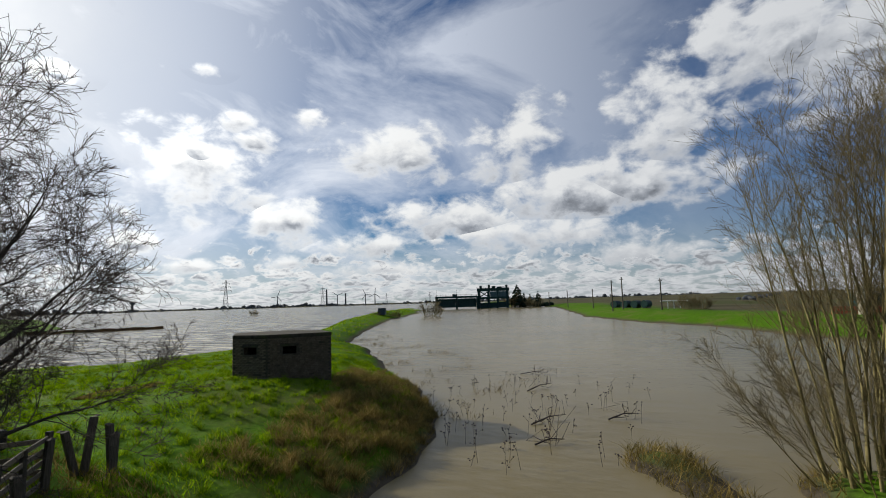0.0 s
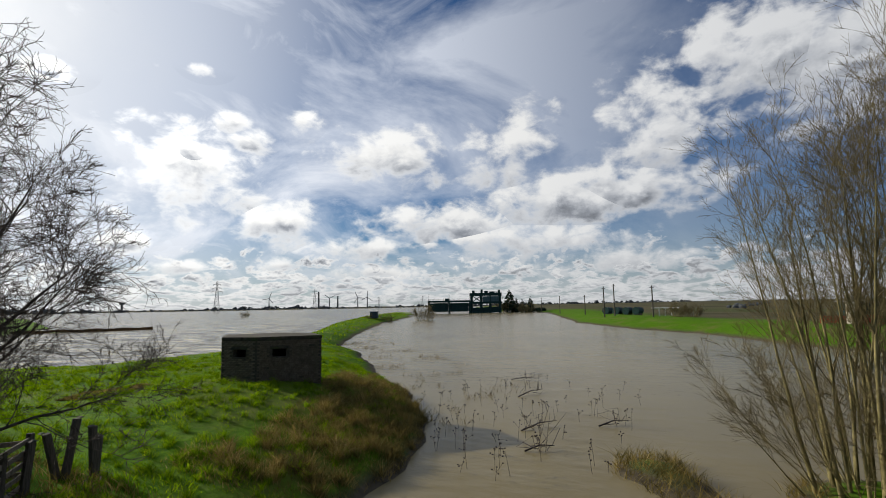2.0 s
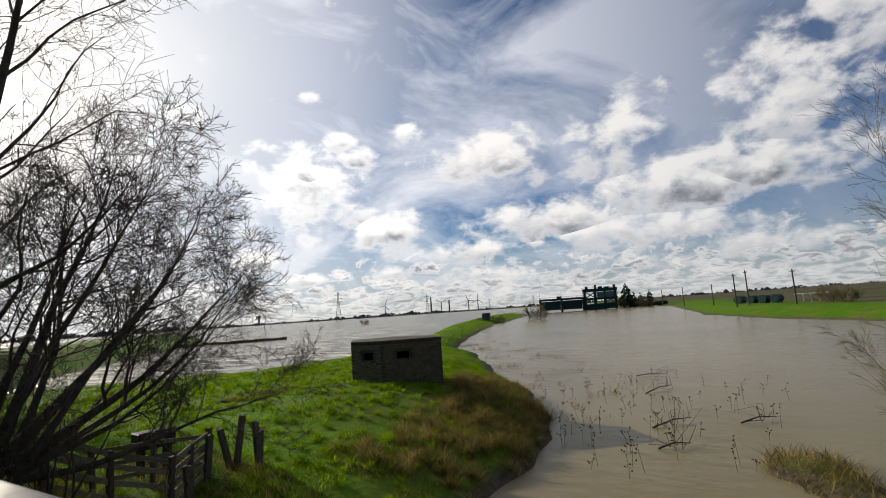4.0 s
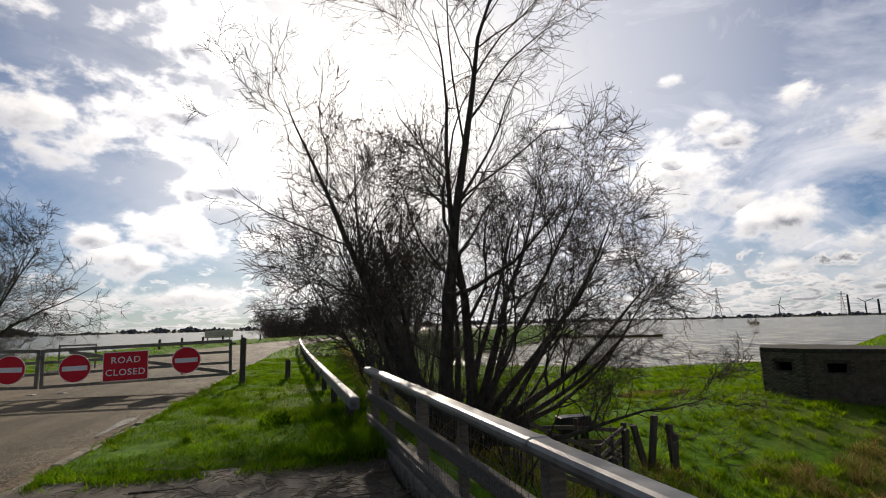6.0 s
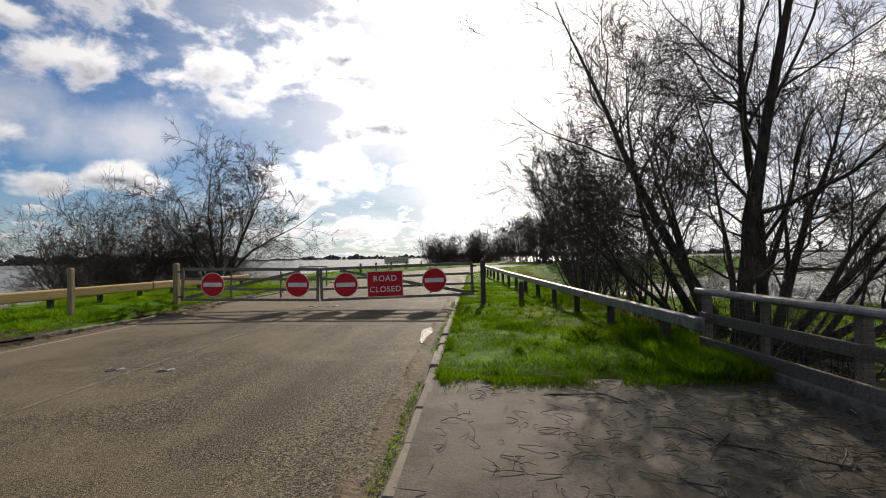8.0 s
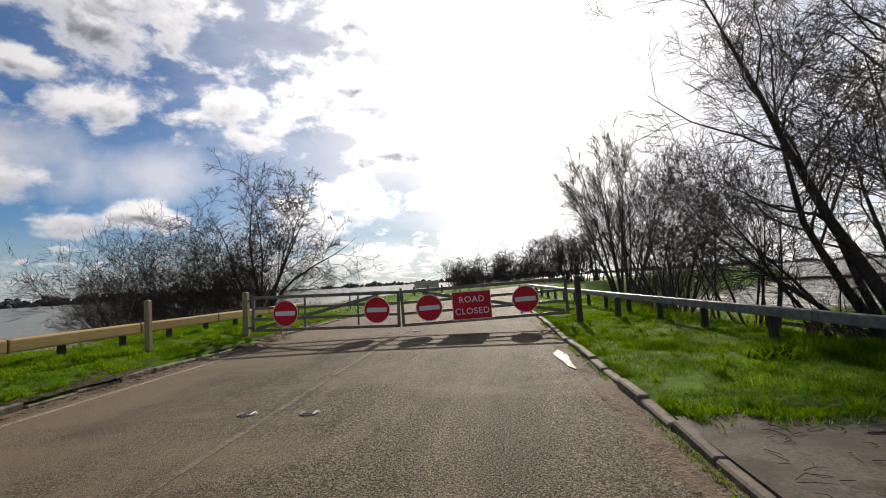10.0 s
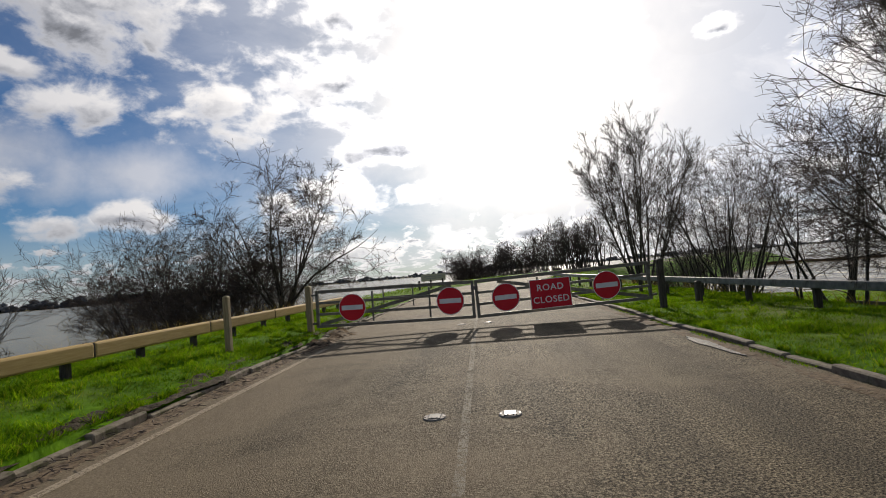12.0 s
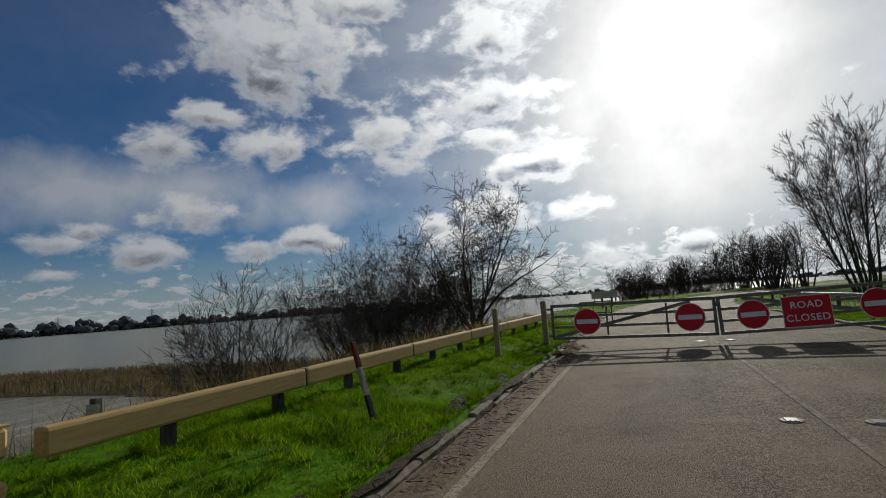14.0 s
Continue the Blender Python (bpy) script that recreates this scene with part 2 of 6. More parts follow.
def water_surface(name, body, scale, bump, rough):
    m = bpy.data.materials.new(name)
    m.use_nodes = True
    n = Nodes(m.node_tree)
    at = n.add("ShaderNodeTexCoord").outputs["Object"]
    wave = n.add("ShaderNodeMapping", {"Vector": at, "Scale": (1.0, 0.45, 1.0), "Rotation": (0, 0, radians(35))}).outputs[0]
    place = n.add("ShaderNodeSeparateXYZ", {0: at})
    # the open lake is choppy, the river behind the dyke lies calmer
    calm = n.span(n.math("SUBTRACT", place.outputs["Y"], n.math("MULTIPLY", place.outputs["X"], 0.53)), -14.0, 2.0)
    calm = n.math("MULTIPLY", calm, n.span(place.outputs["X"], -45.0, 0.0, 0.12, 1.0))
    h = n.math("ADD", n.noise(wave, scale, 4, 0.55), n.math("MULTIPLY", n.noise(wave, scale * 3.7, 3), 0.35))
    b = n.add("ShaderNodeBump", {"Strength": n.span(calm, 0.0, 1.0, bump * 0.16, bump), "Distance": 0.5, "Height": h})
    colour = n.ramp(n.noise(at, 0.05, 4), (0.3, tuple(c * 0.85 for c in body)), (0.7, tuple(c * 1.1 for c in body)))
    # light and shade of the wave faces put into the colour, and a few small whitecaps on the open lake
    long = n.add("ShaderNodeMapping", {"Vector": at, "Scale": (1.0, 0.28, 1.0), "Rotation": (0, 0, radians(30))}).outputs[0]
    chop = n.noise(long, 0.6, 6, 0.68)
    wave_tones = n.ramp(chop, (0.38, (0.25, 0.26, 0.28)), (0.50, (0.9, 0.9, 0.92)), (0.58, (1.6, 1.65, 1.75)), (0.66, (3.4, 3.6, 4.0)))
    colour = n.mix(n.math("MULTIPLY", calm, 0.9), colour, n.mix(1.0, colour, wave_tones, "MULTIPLY"))
    s = n.add("ShaderNodeBsdfPrincipled", {"Base Color": colour, "Roughness": rough, "IOR": 1.33, "Specular IOR Level": n.mix(calm, (0.09, 0.09, 0.09), n.ramp(chop, (0.40, (0.03, 0.03, 0.03)), (0.60, (0.42, 0.42, 0.42)))), "Normal": b.outputs[0]})
    n.add("ShaderNodeOutputMaterial", {"Surface": s.outputs[0]})
    return m


def ground_surface():
    """Turf with worn, dry and muddy patches."""
    m = bpy.data.materials.new("turf")
    m.use_nodes = True
    n = Nodes(m.node_tree)
    at = n.add("ShaderNodeTexCoord").outputs["Object"]
    grain = n.noise(at, 3.0, 6, 0.65)
    turf = n.ramp(grain, (0.3, (0.028, 0.08, 0.001)), (0.7, (0.10, 0.22, 0.003)))
    turf = n.mix(n.span(n.noise(at, 0.22, 5, 0.6), 0.52, 0.70), turf, (0.12, 0.14, 0.03))
    z = n.add("ShaderNodeSeparateXYZ", {0: at}).outputs["Z"]
    mud = n.ramp(grain, (0.3, (0.05, 0.042, 0.028)), (0.7, (0.12, 0.10, 0.07)))
    wet = n.span(n.math("ADD", z, n.math("MULTIPLY", n.noise(at, 0.6, 4), 0.5)), -3.66, -3.36)
    colour = n.mix(wet, mud, turf)
    plough = n.ramp(n.noise(at, 0.012, 4), (0.38, (0.055, 0.055, 0.028)), (0.5, (0.10, 0.085, 0.05)), (0.62, (0.07, 0.08, 0.03)))
    colour = n.mix(n.add("ShaderNodeAttribute").outputs["Fac"], colour, plough)
    b = n.add("ShaderNodeBump", {"Strength": 0.6, "Distance": 0.08, "Height": grain})
    for node in m.node_tree.nodes:
        if node.bl_idname == "ShaderNodeAttribute":
            node.attribute_name = "ploughed"
    s = n.add("ShaderNodeBsdfPrincipled", {"Base Color": colour, "Roughness": 0.95, "Specular IOR Level": 0.05, "Normal": b.outputs[0]})
    n.add("ShaderNodeOutputMaterial", {"Surface": s.outputs[0]})
    return m


def asphalt_surface(name, paint=None, worn=0.5):
    """Coarse chippings rolled into tar, silted and polished along the wheel tracks; paint, where given, clings in flakes."""
    m = bpy.data.materials.new(name)
    m.use_nodes = True
    n = Nodes(m.node_tree)
    at = n.add("ShaderNodeTexCoord").outputs["Object"]
    long = n.add("ShaderNodeMapping", {"Vector": at, "Scale": (1.0, 0.10, 1.0)}).outputs[0]
    chip = n.noise(at, 54.0, 5, 0.68)
    stone = n.add("ShaderNodeTexVoronoi", {"Vector": at, "Scale": 95.0})
    colour = n.ramp(chip, (0.40, (0.018, 0.0148, 0.0097)), (0.50, (0.092, 0.077, 0.052)), (0.60, (0.23, 0.195, 0.133)))
    tone = n.ramp(stone.outputs["Color"], (0.1, (0.62, 0.62, 0.62)), (0.9, (1.4, 1.37, 1.32)))
    colour = n.mix(1.0, colour, tone, "MULTIPLY")
    colour = n.mix(1.0, colour, n.ramp(n.noise(long, 1.3, 4, 0.6), (0.35, (0.72, 0.72, 0.73)), (0.65, (1.22, 1.20, 1.15))), "MULTIPLY")
    tracked = n.span(n.add("ShaderNodeSeparateXYZ", {0: at}).outputs["X"], 0.8, -2.6, 0.0, 0.15)
    silt = n.math("MULTIPLY", n.span(n.math("ADD", n.noise(at, 0.35, 6, 0.65, 0.4), tracked), 0.48, 0.66), 0.68)
    colour = n.mix(silt, colour, (0.20, 0.158, 0.103))
    if paint:
        flake = n.math("ADD", n.math("MULTIPLY", n.noise(at, 30.0, 5, 0.7), 0.75), n.math("MULTIPLY", n.noise(at, 2.0, 4, 0.6), 0.25))
        colour = n.mix(n.span(flake, worn, worn + 0.07), colour, paint)
    high = n.math("ADD", chip, n.math("MULTIPLY", stone.outputs["Distance"], -0.35))
    b = n.add("ShaderNodeBump", {"Strength": 1.0, "Distance": 0.011, "Height": high})
    s = n.add("ShaderNodeBsdfPrincipled", {"Base Color": colour, "Roughness": n.span(chip, 0.35, 0.65, 0.95, 0.75), "Specular IOR Level": 0.10, "Normal": b.outputs[0]})
    n.add("ShaderNodeOutputMaterial", {"Surface": s.outputs[0]})
    return m


M_TURF = ground_surface()
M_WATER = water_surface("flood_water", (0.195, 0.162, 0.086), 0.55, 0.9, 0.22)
M_ASPHALT = asphalt_surface("asphalt")
M_PATH = surface("worn_path", (0.045, 0.038, 0.029), (0.16, 0.137, 0.105), 38, 0.85, 0.45, fine=110, spot=(0.052, 0.042, 0.026), spot_scale=1.3, spot_at=0.47, depth=0.010, gloss=0.12)
M_PAINT = asphalt_surface("road_paint", (0.215, 0.192, 0.15), 0.47)
M_EDGEPAINT = asphalt_surface("muddy_road_paint", (0.36, 0.30, 0.215), 0.44)
M_SOIL = surface("crumbled_soil", (0.018, 0.014, 0.008), (0.085, 0.065, 0.038), 14, 0.95, 1.0, fine=60, spot=(0.04, 0.06, 0.012), spot_scale=3.0, spot_at=0.56, depth=0.05)
M_KERB = surface("kerb_concrete", (0.12, 0.10, 0.074), (0.27, 0.232, 0.175), 9, 0.85, 0.4, spot=(0.07, 0.075, 0.03), spot_scale=3, spot_at=0.52, vary=0.25)
M_MUD = surface("kerb_mud", (0.055, 0.038, 0.022), (0.20, 0.145, 0.09), 16, 0.9, 0.8, fine=40, depth=0.03)
M_GALV = surface("galvanised_steel", (0.17, 0.165, 0.16), (0.30, 0.295, 0.285), 9, 0.52, 0.12, metal=0.85, spot=(0.22, 0.22, 0.21), spot_scale=3, depth=0.004)
M_RAILGREY = surface("weathered_rail", (0.13, 0.13, 0.125), (0.27, 0.265, 0.255), 6, 0.55, 0.25, metal=0.3, spot=(0.10, 0.095, 0.085), spot_scale=4, spot_at=0.55, depth=0.006)
M_RAILWOOD = surface("weathered_timber", (0.10, 0.085, 0.065), (0.26, 0.22, 0.17), 5, 0.8, 0.45, stretch=(1, 12, 12), fine=40, vary=0.25, depth=0.008)
M_GATE = surface("painted_gate_steel", (0.12, 0.112, 0.092), (0.21, 0.197, 0.162), 7, 0.6, 0.15, spot=(0.09, 0.07, 0.05), spot_scale=4, spot_at=0.62, depth=0.004)
M_BEAM = surface("yellowish_timber_beam", (0.42, 0.28, 0.10), (0.53, 0.375, 0.155), 4, 0.7, 0.25, stretch=(8, 0.6, 8), fine=30, vary=0.15, depth=0.006)
M_POSTPALE = surface("pale_timber_post", (0.22, 0.17, 0.095), (0.36, 0.29, 0.17), 5, 0.8, 0.3, stretch=(8, 8, 0.7), fine=30, depth=0.006)
M_POST = surface("dark_timber_post", (0.05, 0.042, 0.034), (0.13, 0.115, 0.095), 6, 0.85, 0.5, stretch=(8, 8, 0.7), fine=40, vary=0.3, depth=0.01)
M_RED = surface("sign_red", (0.54, 0.016, 0.028), (0.62, 0.024, 0.038), 3, 0.4, 0.02, spot=(0.52, 0.025, 0.04), spot_scale=7, spot_at=0.66)
M_WHITE = surface("sign_white", (0.66, 0.66, 0.64), (0.8, 0.8, 0.78), 4, 0.45, 0.02, spot=(0.5, 0.48, 0.44), spot_scale=8, spot_at=0.64)
M_GREYBACK = surface("sign_backing", (0.25, 0.25, 0.25), (0.36, 0.36, 0.35), 5, 0.5, 0.05)
M_BLACK = surface("black_plastic", (0.012, 0.012, 0.013), (0.03, 0.03, 0.03), 8, 0.5, 0.1)
M_BARK = surface("bark", (0.028, 0.024, 0.02), (0.095, 0.082, 0.066), 9, 0.9, 0.7, stretch=(1, 1, 0.35), fine=45, spot=(0.06, 0.07, 0.04), spot_scale=1.8, spot_at=0.62, depth=0.02)
M_TWIG = surface("twigs", (0.038, 0.03, 0.026), (0.10, 0.079, 0.066), 3, 0.85, 0.1)
M_WILLOWBARK = surface("willow_bark", (0.11, 0.095, 0.038), (0.29, 0.245, 0.11), 6, 0.85, 0.4, stretch=(1, 1, 0.35), depth=0.01)
M_WILLOWTWIG = surface("willow_twigs", (0.085, 0.07, 0.032), (0.18, 0.145, 0.07), 2, 0.8, 0.1)
M_CONCRETE = surface("pillbox_brick", (0.10, 0.08, 0.055), (0.23, 0.185, 0.13), 5, 0.9, 0.6, fine=30, spot=(0.10, 0.095, 0.06), spot_scale=0.9, spot_at=0.55, vary=0.3, depth=0.02)
M_MORTAR = surface("pillbox_mortar", (0.05, 0.043, 0.031), (0.11, 0.094, 0.072), 8, 0.95, 0.6, fine=40, spot=(0.05, 0.05, 0.03), spot_scale=0.8, spot_at=0.55)
M_SLAB = surface("pillbox_roof_concrete", (0.035, 0.03, 0.023), (0.08, 0.07, 0.053), 4, 0.9, 0.5, spot=(0.06, 0.07, 0.03), spot_scale=1.2, spot_at=0.52)
M_DARKGREEN = surface("dark_green_steel", (0.008, 0.03, 0.028), (0.018, 0.055, 0.05), 2, 0.55, 0.1, spot=(0.03, 0.03, 0.025), spot_scale=1, spot_at=0.65)
M_GATESTEEL = surface("blue_grey_gate_steel", (0.05, 0.10, 0.11), (0.09, 0.15, 0.16), 1, 0.6, 0.1)
M_STEEL = surface("far_steel", (0.16, 0.17, 0.18), (0.26, 0.27, 0.28), 1, 0.6, 0.0)
M_EVERGREEN = surface("evergreen", (0.008, 0.018, 0.010), (0.025, 0.045, 0.022), 2.5, 0.9, 0.5)
# distance haze is put into this pale blue-grey, for all horizon things
M_HAZEDFAR = surface("far_woods", (0.055, 0.064, 0.074), (0.10, 0.11, 0.118), 0.05, 0.95, 0.1)
M_GRASS = leafy("grass_blades", (0.045, 0.115, 0.002), (0.17, 0.325, 0.007), (0.25, 0.27, 0.03), 0.55, 1.6)
M_LAWN = leafy("field_grass", (0.062, 0.13, 0.0018), (0.21, 0.365, 0.004), (0.27, 0.31, 0.02), 0.6, 0.9)
M_DRY = leafy("dry_grass", (0.13, 0.10, 0.032), (0.32, 0.24, 0.09), (0.44, 0.35, 0.18), 0.35, 1.1)
M_REED = leafy("dead_reeds", (0.09, 0.066, 0.038), (0.21, 0.155, 0.09), (0.30, 0.24, 0.15), 0.25, 0.5)
M_WET = surface("wet_silt", (0.05, 0.045, 0.035), (0.13, 0.118, 0.095), 40, 0.58, 1.0, gloss=0.4, depth=0.03)
M_GLASS = surface("stud_glass", (0.3, 0.3, 0.28), (0.5, 0.5, 0.48), 20, 0.3, 0.1, metal=0.2)
M_IRON = surface("cast_iron", (0.08, 0.075, 0.07), (0.18, 0.165, 0.15), 30, 0.5, 0.3, metal=0.4, depth=0.004)
M_STUDRING = surface("worn_stud_iron", (0.12, 0.115, 0.105), (0.34, 0.32, 0.29), 45, 0.75, 0.8, metal=0.0, depth=0.003)
M_LITTER = surface("dead_twigs", (0.07, 0.055, 0.038), (0.22, 0.175, 0.12), 6, 0.85, 0.2)
M_BRICKRED = surface("red_panels", (0.35, 0.045, 0.03), (0.46, 0.07, 0.05), 1, 0.7, 0.1)
M_TANK = surface("pale_tank", (0.40, 0.36, 0.27), (0.55, 0.5, 0.4), 1, 0.6, 0.1)
M_CONTAINER = surface("dark_container", (0.03, 0.045, 0.06), (0.06, 0.08, 0.1), 1, 0.7, 0.1)


# ---- builders ----
def part(name, bm, material, parent=None, label=""):
    """Link a bmesh as one mesh object, under a thing or a part."""
    me = bpy.data.meshes.new(name)
    bm.to_mesh(me)
    bm.free()
    return link(name, me, material, parent, label)


def link(name, me, material, parent=None, label=""):
    if material and not me.materials:
        me.materials.append(material)
    ob = new(name, me)
    if parent:
        ob.parent = parent
    if label:
        tagged(ob, label)
    return ob


def thing(name, place, label, category, group="", kind="", turn=0.0):
    ob = new(name)
    ob.empty_display_size = 0.2
    ob.matrix_basis = pose(*place, 0, 0, turn)
    return tagged(ob, label, category, group, kind)


def box(bm, size, at=(0, 0, 0), bevel=0.0, turn=(0, 0, 0)):
    m = pose(*at, *turn) @ Matrix.Diagonal((*size, 1))
    got = bmesh.ops.create_cube(bm, size=1.0, matrix=m)
    if bevel:
        edges = list({e for v in got["verts"] for e in v.link_edges})
        bmesh.ops.bevel(bm, geom=edges, offset=bevel, segments=1, affect="EDGES", profile=0.5)
    return bm


def boxed(size, at=(0, 0, 0), bevel=0.0, turn=(0, 0, 0)):
    return box(bmesh.new(), size, at, bevel, turn)


def bar(bm, a, b, width, height, bevel=0.0, roll=0.0):
    """A straight bar of rectangular section from a to b."""
    a, b = Vector(a), Vector(b)
    m = Matrix.Translation((a + b) / 2) @ (b - a).to_track_quat("X", "Z").to_matrix().to_4x4() @ pose(0, 0, 0, roll) @ Matrix.Diagonal(((b - a).length, width, height, 1))
    got = bmesh.ops.create_cube(bm, size=1.0, matrix=m)
    if bevel:
        bmesh.ops.bevel(bm, geom=list({e for v in got["verts"] for e in v.link_edges}), offset=bevel, segments=2, affect="EDGES", profile=0.5)
    return bm


def barred(a, b, width, height, bevel=0.0, roll=0.0):
    return bar(bmesh.new(), a, b, width, height, bevel, roll)


def rod(bm, a, b, r0, r1=None, sides=10):
    a, b = Vector(a), Vector(b)
    m = Matrix.Translation((a + b) / 2) @ (b - a).to_track_quat("Z", "Y").to_matrix().to_4x4()
    bmesh.ops.create_cone(bm, cap_ends=True, segments=sides, radius1=r0, radius2=r0 if r1 is None else r1, depth=(b - a).length, matrix=m)
    return bm


def rodded(a, b, r0, r1=None, sides=10):
    return rod(bmesh.new(), a, b, r0, r1, sides)


def from_arrays(name, verts, faces):
    me = bpy.data.meshes.new(name)
    me.from_pydata(verts, [], faces)
    me.update()
    return me


def smooth(ob):
    ob.data.polygons.foreach_set("use_smooth", [True] * len(ob.data.polygons))
    return ob


class Tubes:
    """Many tapered tubes in one mesh."""

    def __init__(self):
        self.v, self.f, self.count = [], [], 0

    def add(self, pts, radii, sides):
        pts = np.asarray(pts, float)
        k = len(pts)
        along = pts[-1] - pts[0]
        along = along / (np.linalg.norm(along) + 1e-9)
        ref = np.array((0.0, 0.0, 1.0)) if abs(along[2]) < 0.8 else np.array((1.0, 0.0, 0.0))
        u = np.cross(along, ref)
        u /= np.linalg.norm(u)
        w = np.cross(along, u)
        ang = np.arange(sides) * (2 * np.pi / sides)
        ring = np.cos(ang)[:, None] * u + np.sin(ang)[:, None] * w
        self.v.append((pts[:, None, :] + ring[None] * np.asarray(radii)[:, None, None]).reshape(-1, 3))
        i = np.arange(k - 1)[:, None] * sides
        j = np.arange(sides)[None]
        j2 = (j + 1) % sides
        q = np.stack([i + j, i + j2, i + j2 + sides, i + j + sides], -1).reshape(-1, 4) + self.count
        self.f.append(q)
        self.count += k * sides

    def mesh(self, name):
        v, f = np.concatenate(self.v), np.concatenate(self.f)
        me = bpy.data.meshes.new(name)
        me.vertices.add(len(v))
        me.vertices.foreach_set("co", v.astype(np.float32).ravel())
        me.loops.add(f.size)
        me.loops.foreach_set("vertex_index", f.astype(np.int32).ravel())
        me.polygons.add(len(f))
        me.polygons.foreach_set("loop_start", np.arange(0, f.size, 4, dtype=np.int32))
        me.polygons.foreach_set("use_smooth", np.ones(len(f), bool))
        me.update(calc_edges=True)
        return me


def blades(name, xyz, height, width, lean, rng, bend=0.5):
    """Grass: one bent blade of three triangles at each place."""
    k = len(xyz)
    a = rng.uniform(0, 2 * np.pi, k)
    h = height * rng.uniform(0.55, 1.3, k)
    side = np.stack([np.cos(a), np.sin(a), np.zeros(k)], 1) * (width * rng.uniform(0.7, 1.3, k))[:, None]
    b = rng.uniform(0, 2 * np.pi, k)
    out = np.stack([np.cos(b), np.sin(b), np.zeros(k)], 1) * (h * lean * rng.uniform(0.2, 1.4, k))[:, None]
    up = np.zeros((k, 3))
    up[:, 2] = h
    p0, p1 = xyz - side / 2, xyz + side / 2
    m = xyz + up * 0.55 + out * (1 - bend)
    p2, p3 = m - side * 0.36, m + side * 0.36
    tip = xyz + up * 0.95 + out * 1.25
    v = np.stack([p0, p1, p3, p2, tip], 1).reshape(-1, 3)
    i = (np.arange(k) * 5)[:, None]
    tri = np.concatenate([i + [0, 1, 2], i + [0, 2, 3], i + [3, 2, 4]], 1).reshape(-1, 3)
    me = bpy.data.meshes.new(name)
    me.vertices.add(len(v))
    me.vertices.foreach_set("co", v.astype(np.float32).ravel())
    me.loops.add(tri.size)
    me.loops.foreach_set("vertex_index", tri.astype(np.int32).ravel())
    me.polygons.add(len(tri))
    me.polygons.foreach_set("loop_start", np.arange(0, tri.size, 3, dtype=np.int32))
    me.update(calc_edges=True)
    return me


# ---- ground, water and road ----
WATER_Z = -4.0
KERB_L, KERB_R = -4.08, 3.9
FIELD = [(8, 48), (20, 41), (30.5, 34.7), (37.3, 29.8), (49, 30.5), (86, 49), (130, 77), (210, 120), (278, 147), (300, 150), (296, 138), (189, 87), (148, 71), (89, 40), (65, 26),
         (60.5, 19.4), (44.2, 6.3), (37.7, 0), (31.5, -4.4), (27, -6.2), (24, -7.2), (20, -7.6), (14, -9.0), (6, -9.6), (4, 20)]
FAR_BANK = [(420, 150), (330, 64), (290, 50), (155, 11), (120, -6.5), (104, -19.6), (80, -29), (62, -42), (50, -62), (44, -110), (60, -400), (700, -2600), (3000, -2600), (3600, 700), (1400, 520)]
REED_BANK = [(-130, 24), (-62, 36), (-34, 36), (-25, 24), (-30, 15), (-60, 15.5), (-130, 6)]
MUD_BANK = [(10, 178), (76, 143), (95, 131), (107, 124.6), (94, 126), (74, 137), (8, 168)]


def inside(poly, x, y):
    """Signed distance to a polygon's edge, positive within."""
    p = np.array(poly, float)
    q = np.roll(p, -1, 0)
    best, odd = np.full(x.shape, 1e9), np.zeros(x.shape, bool)
    for (ax, ay), (bx, by) in zip(p, q):
        ex, ey = bx - ax, by - ay
        t = np.clip(((x - ax) * ex + (y - ay) * ey) / (ex * ex + ey * ey), 0, 1)
        best = np.minimum(best, np.hypot(x - ax - t * ex, y - ay - t * ey))
        cross = (ay > y) != (by > y)
        odd ^= cross & (x < ex * (y - ay) / np.where(ey == 0, 1e-9, ey) + ax)
    return np.where(odd, best, -best)


def wobble(x, y, s):
    return (np.sin(x * s + 1.3 * np.sin(y * s * 0.7)) + np.sin(y * s * 1.3 + 0.9 * np.sin(x * s * 1.1 + 2.0)) + 0.6 * np.sin((x + y) * s * 2.3) + 0.4 * np.sin((x - 1.7 * y) * s * 3.9)) / 3.0


def bend(y):
    """How far the road has swung to the right at y."""
    t = np.clip(np.asarray(y, float) - 20, 0, 55)
    return 0.0065 * t * t + 0.715 * np.clip(np.asarray(y, float) - 75, 0, 500)


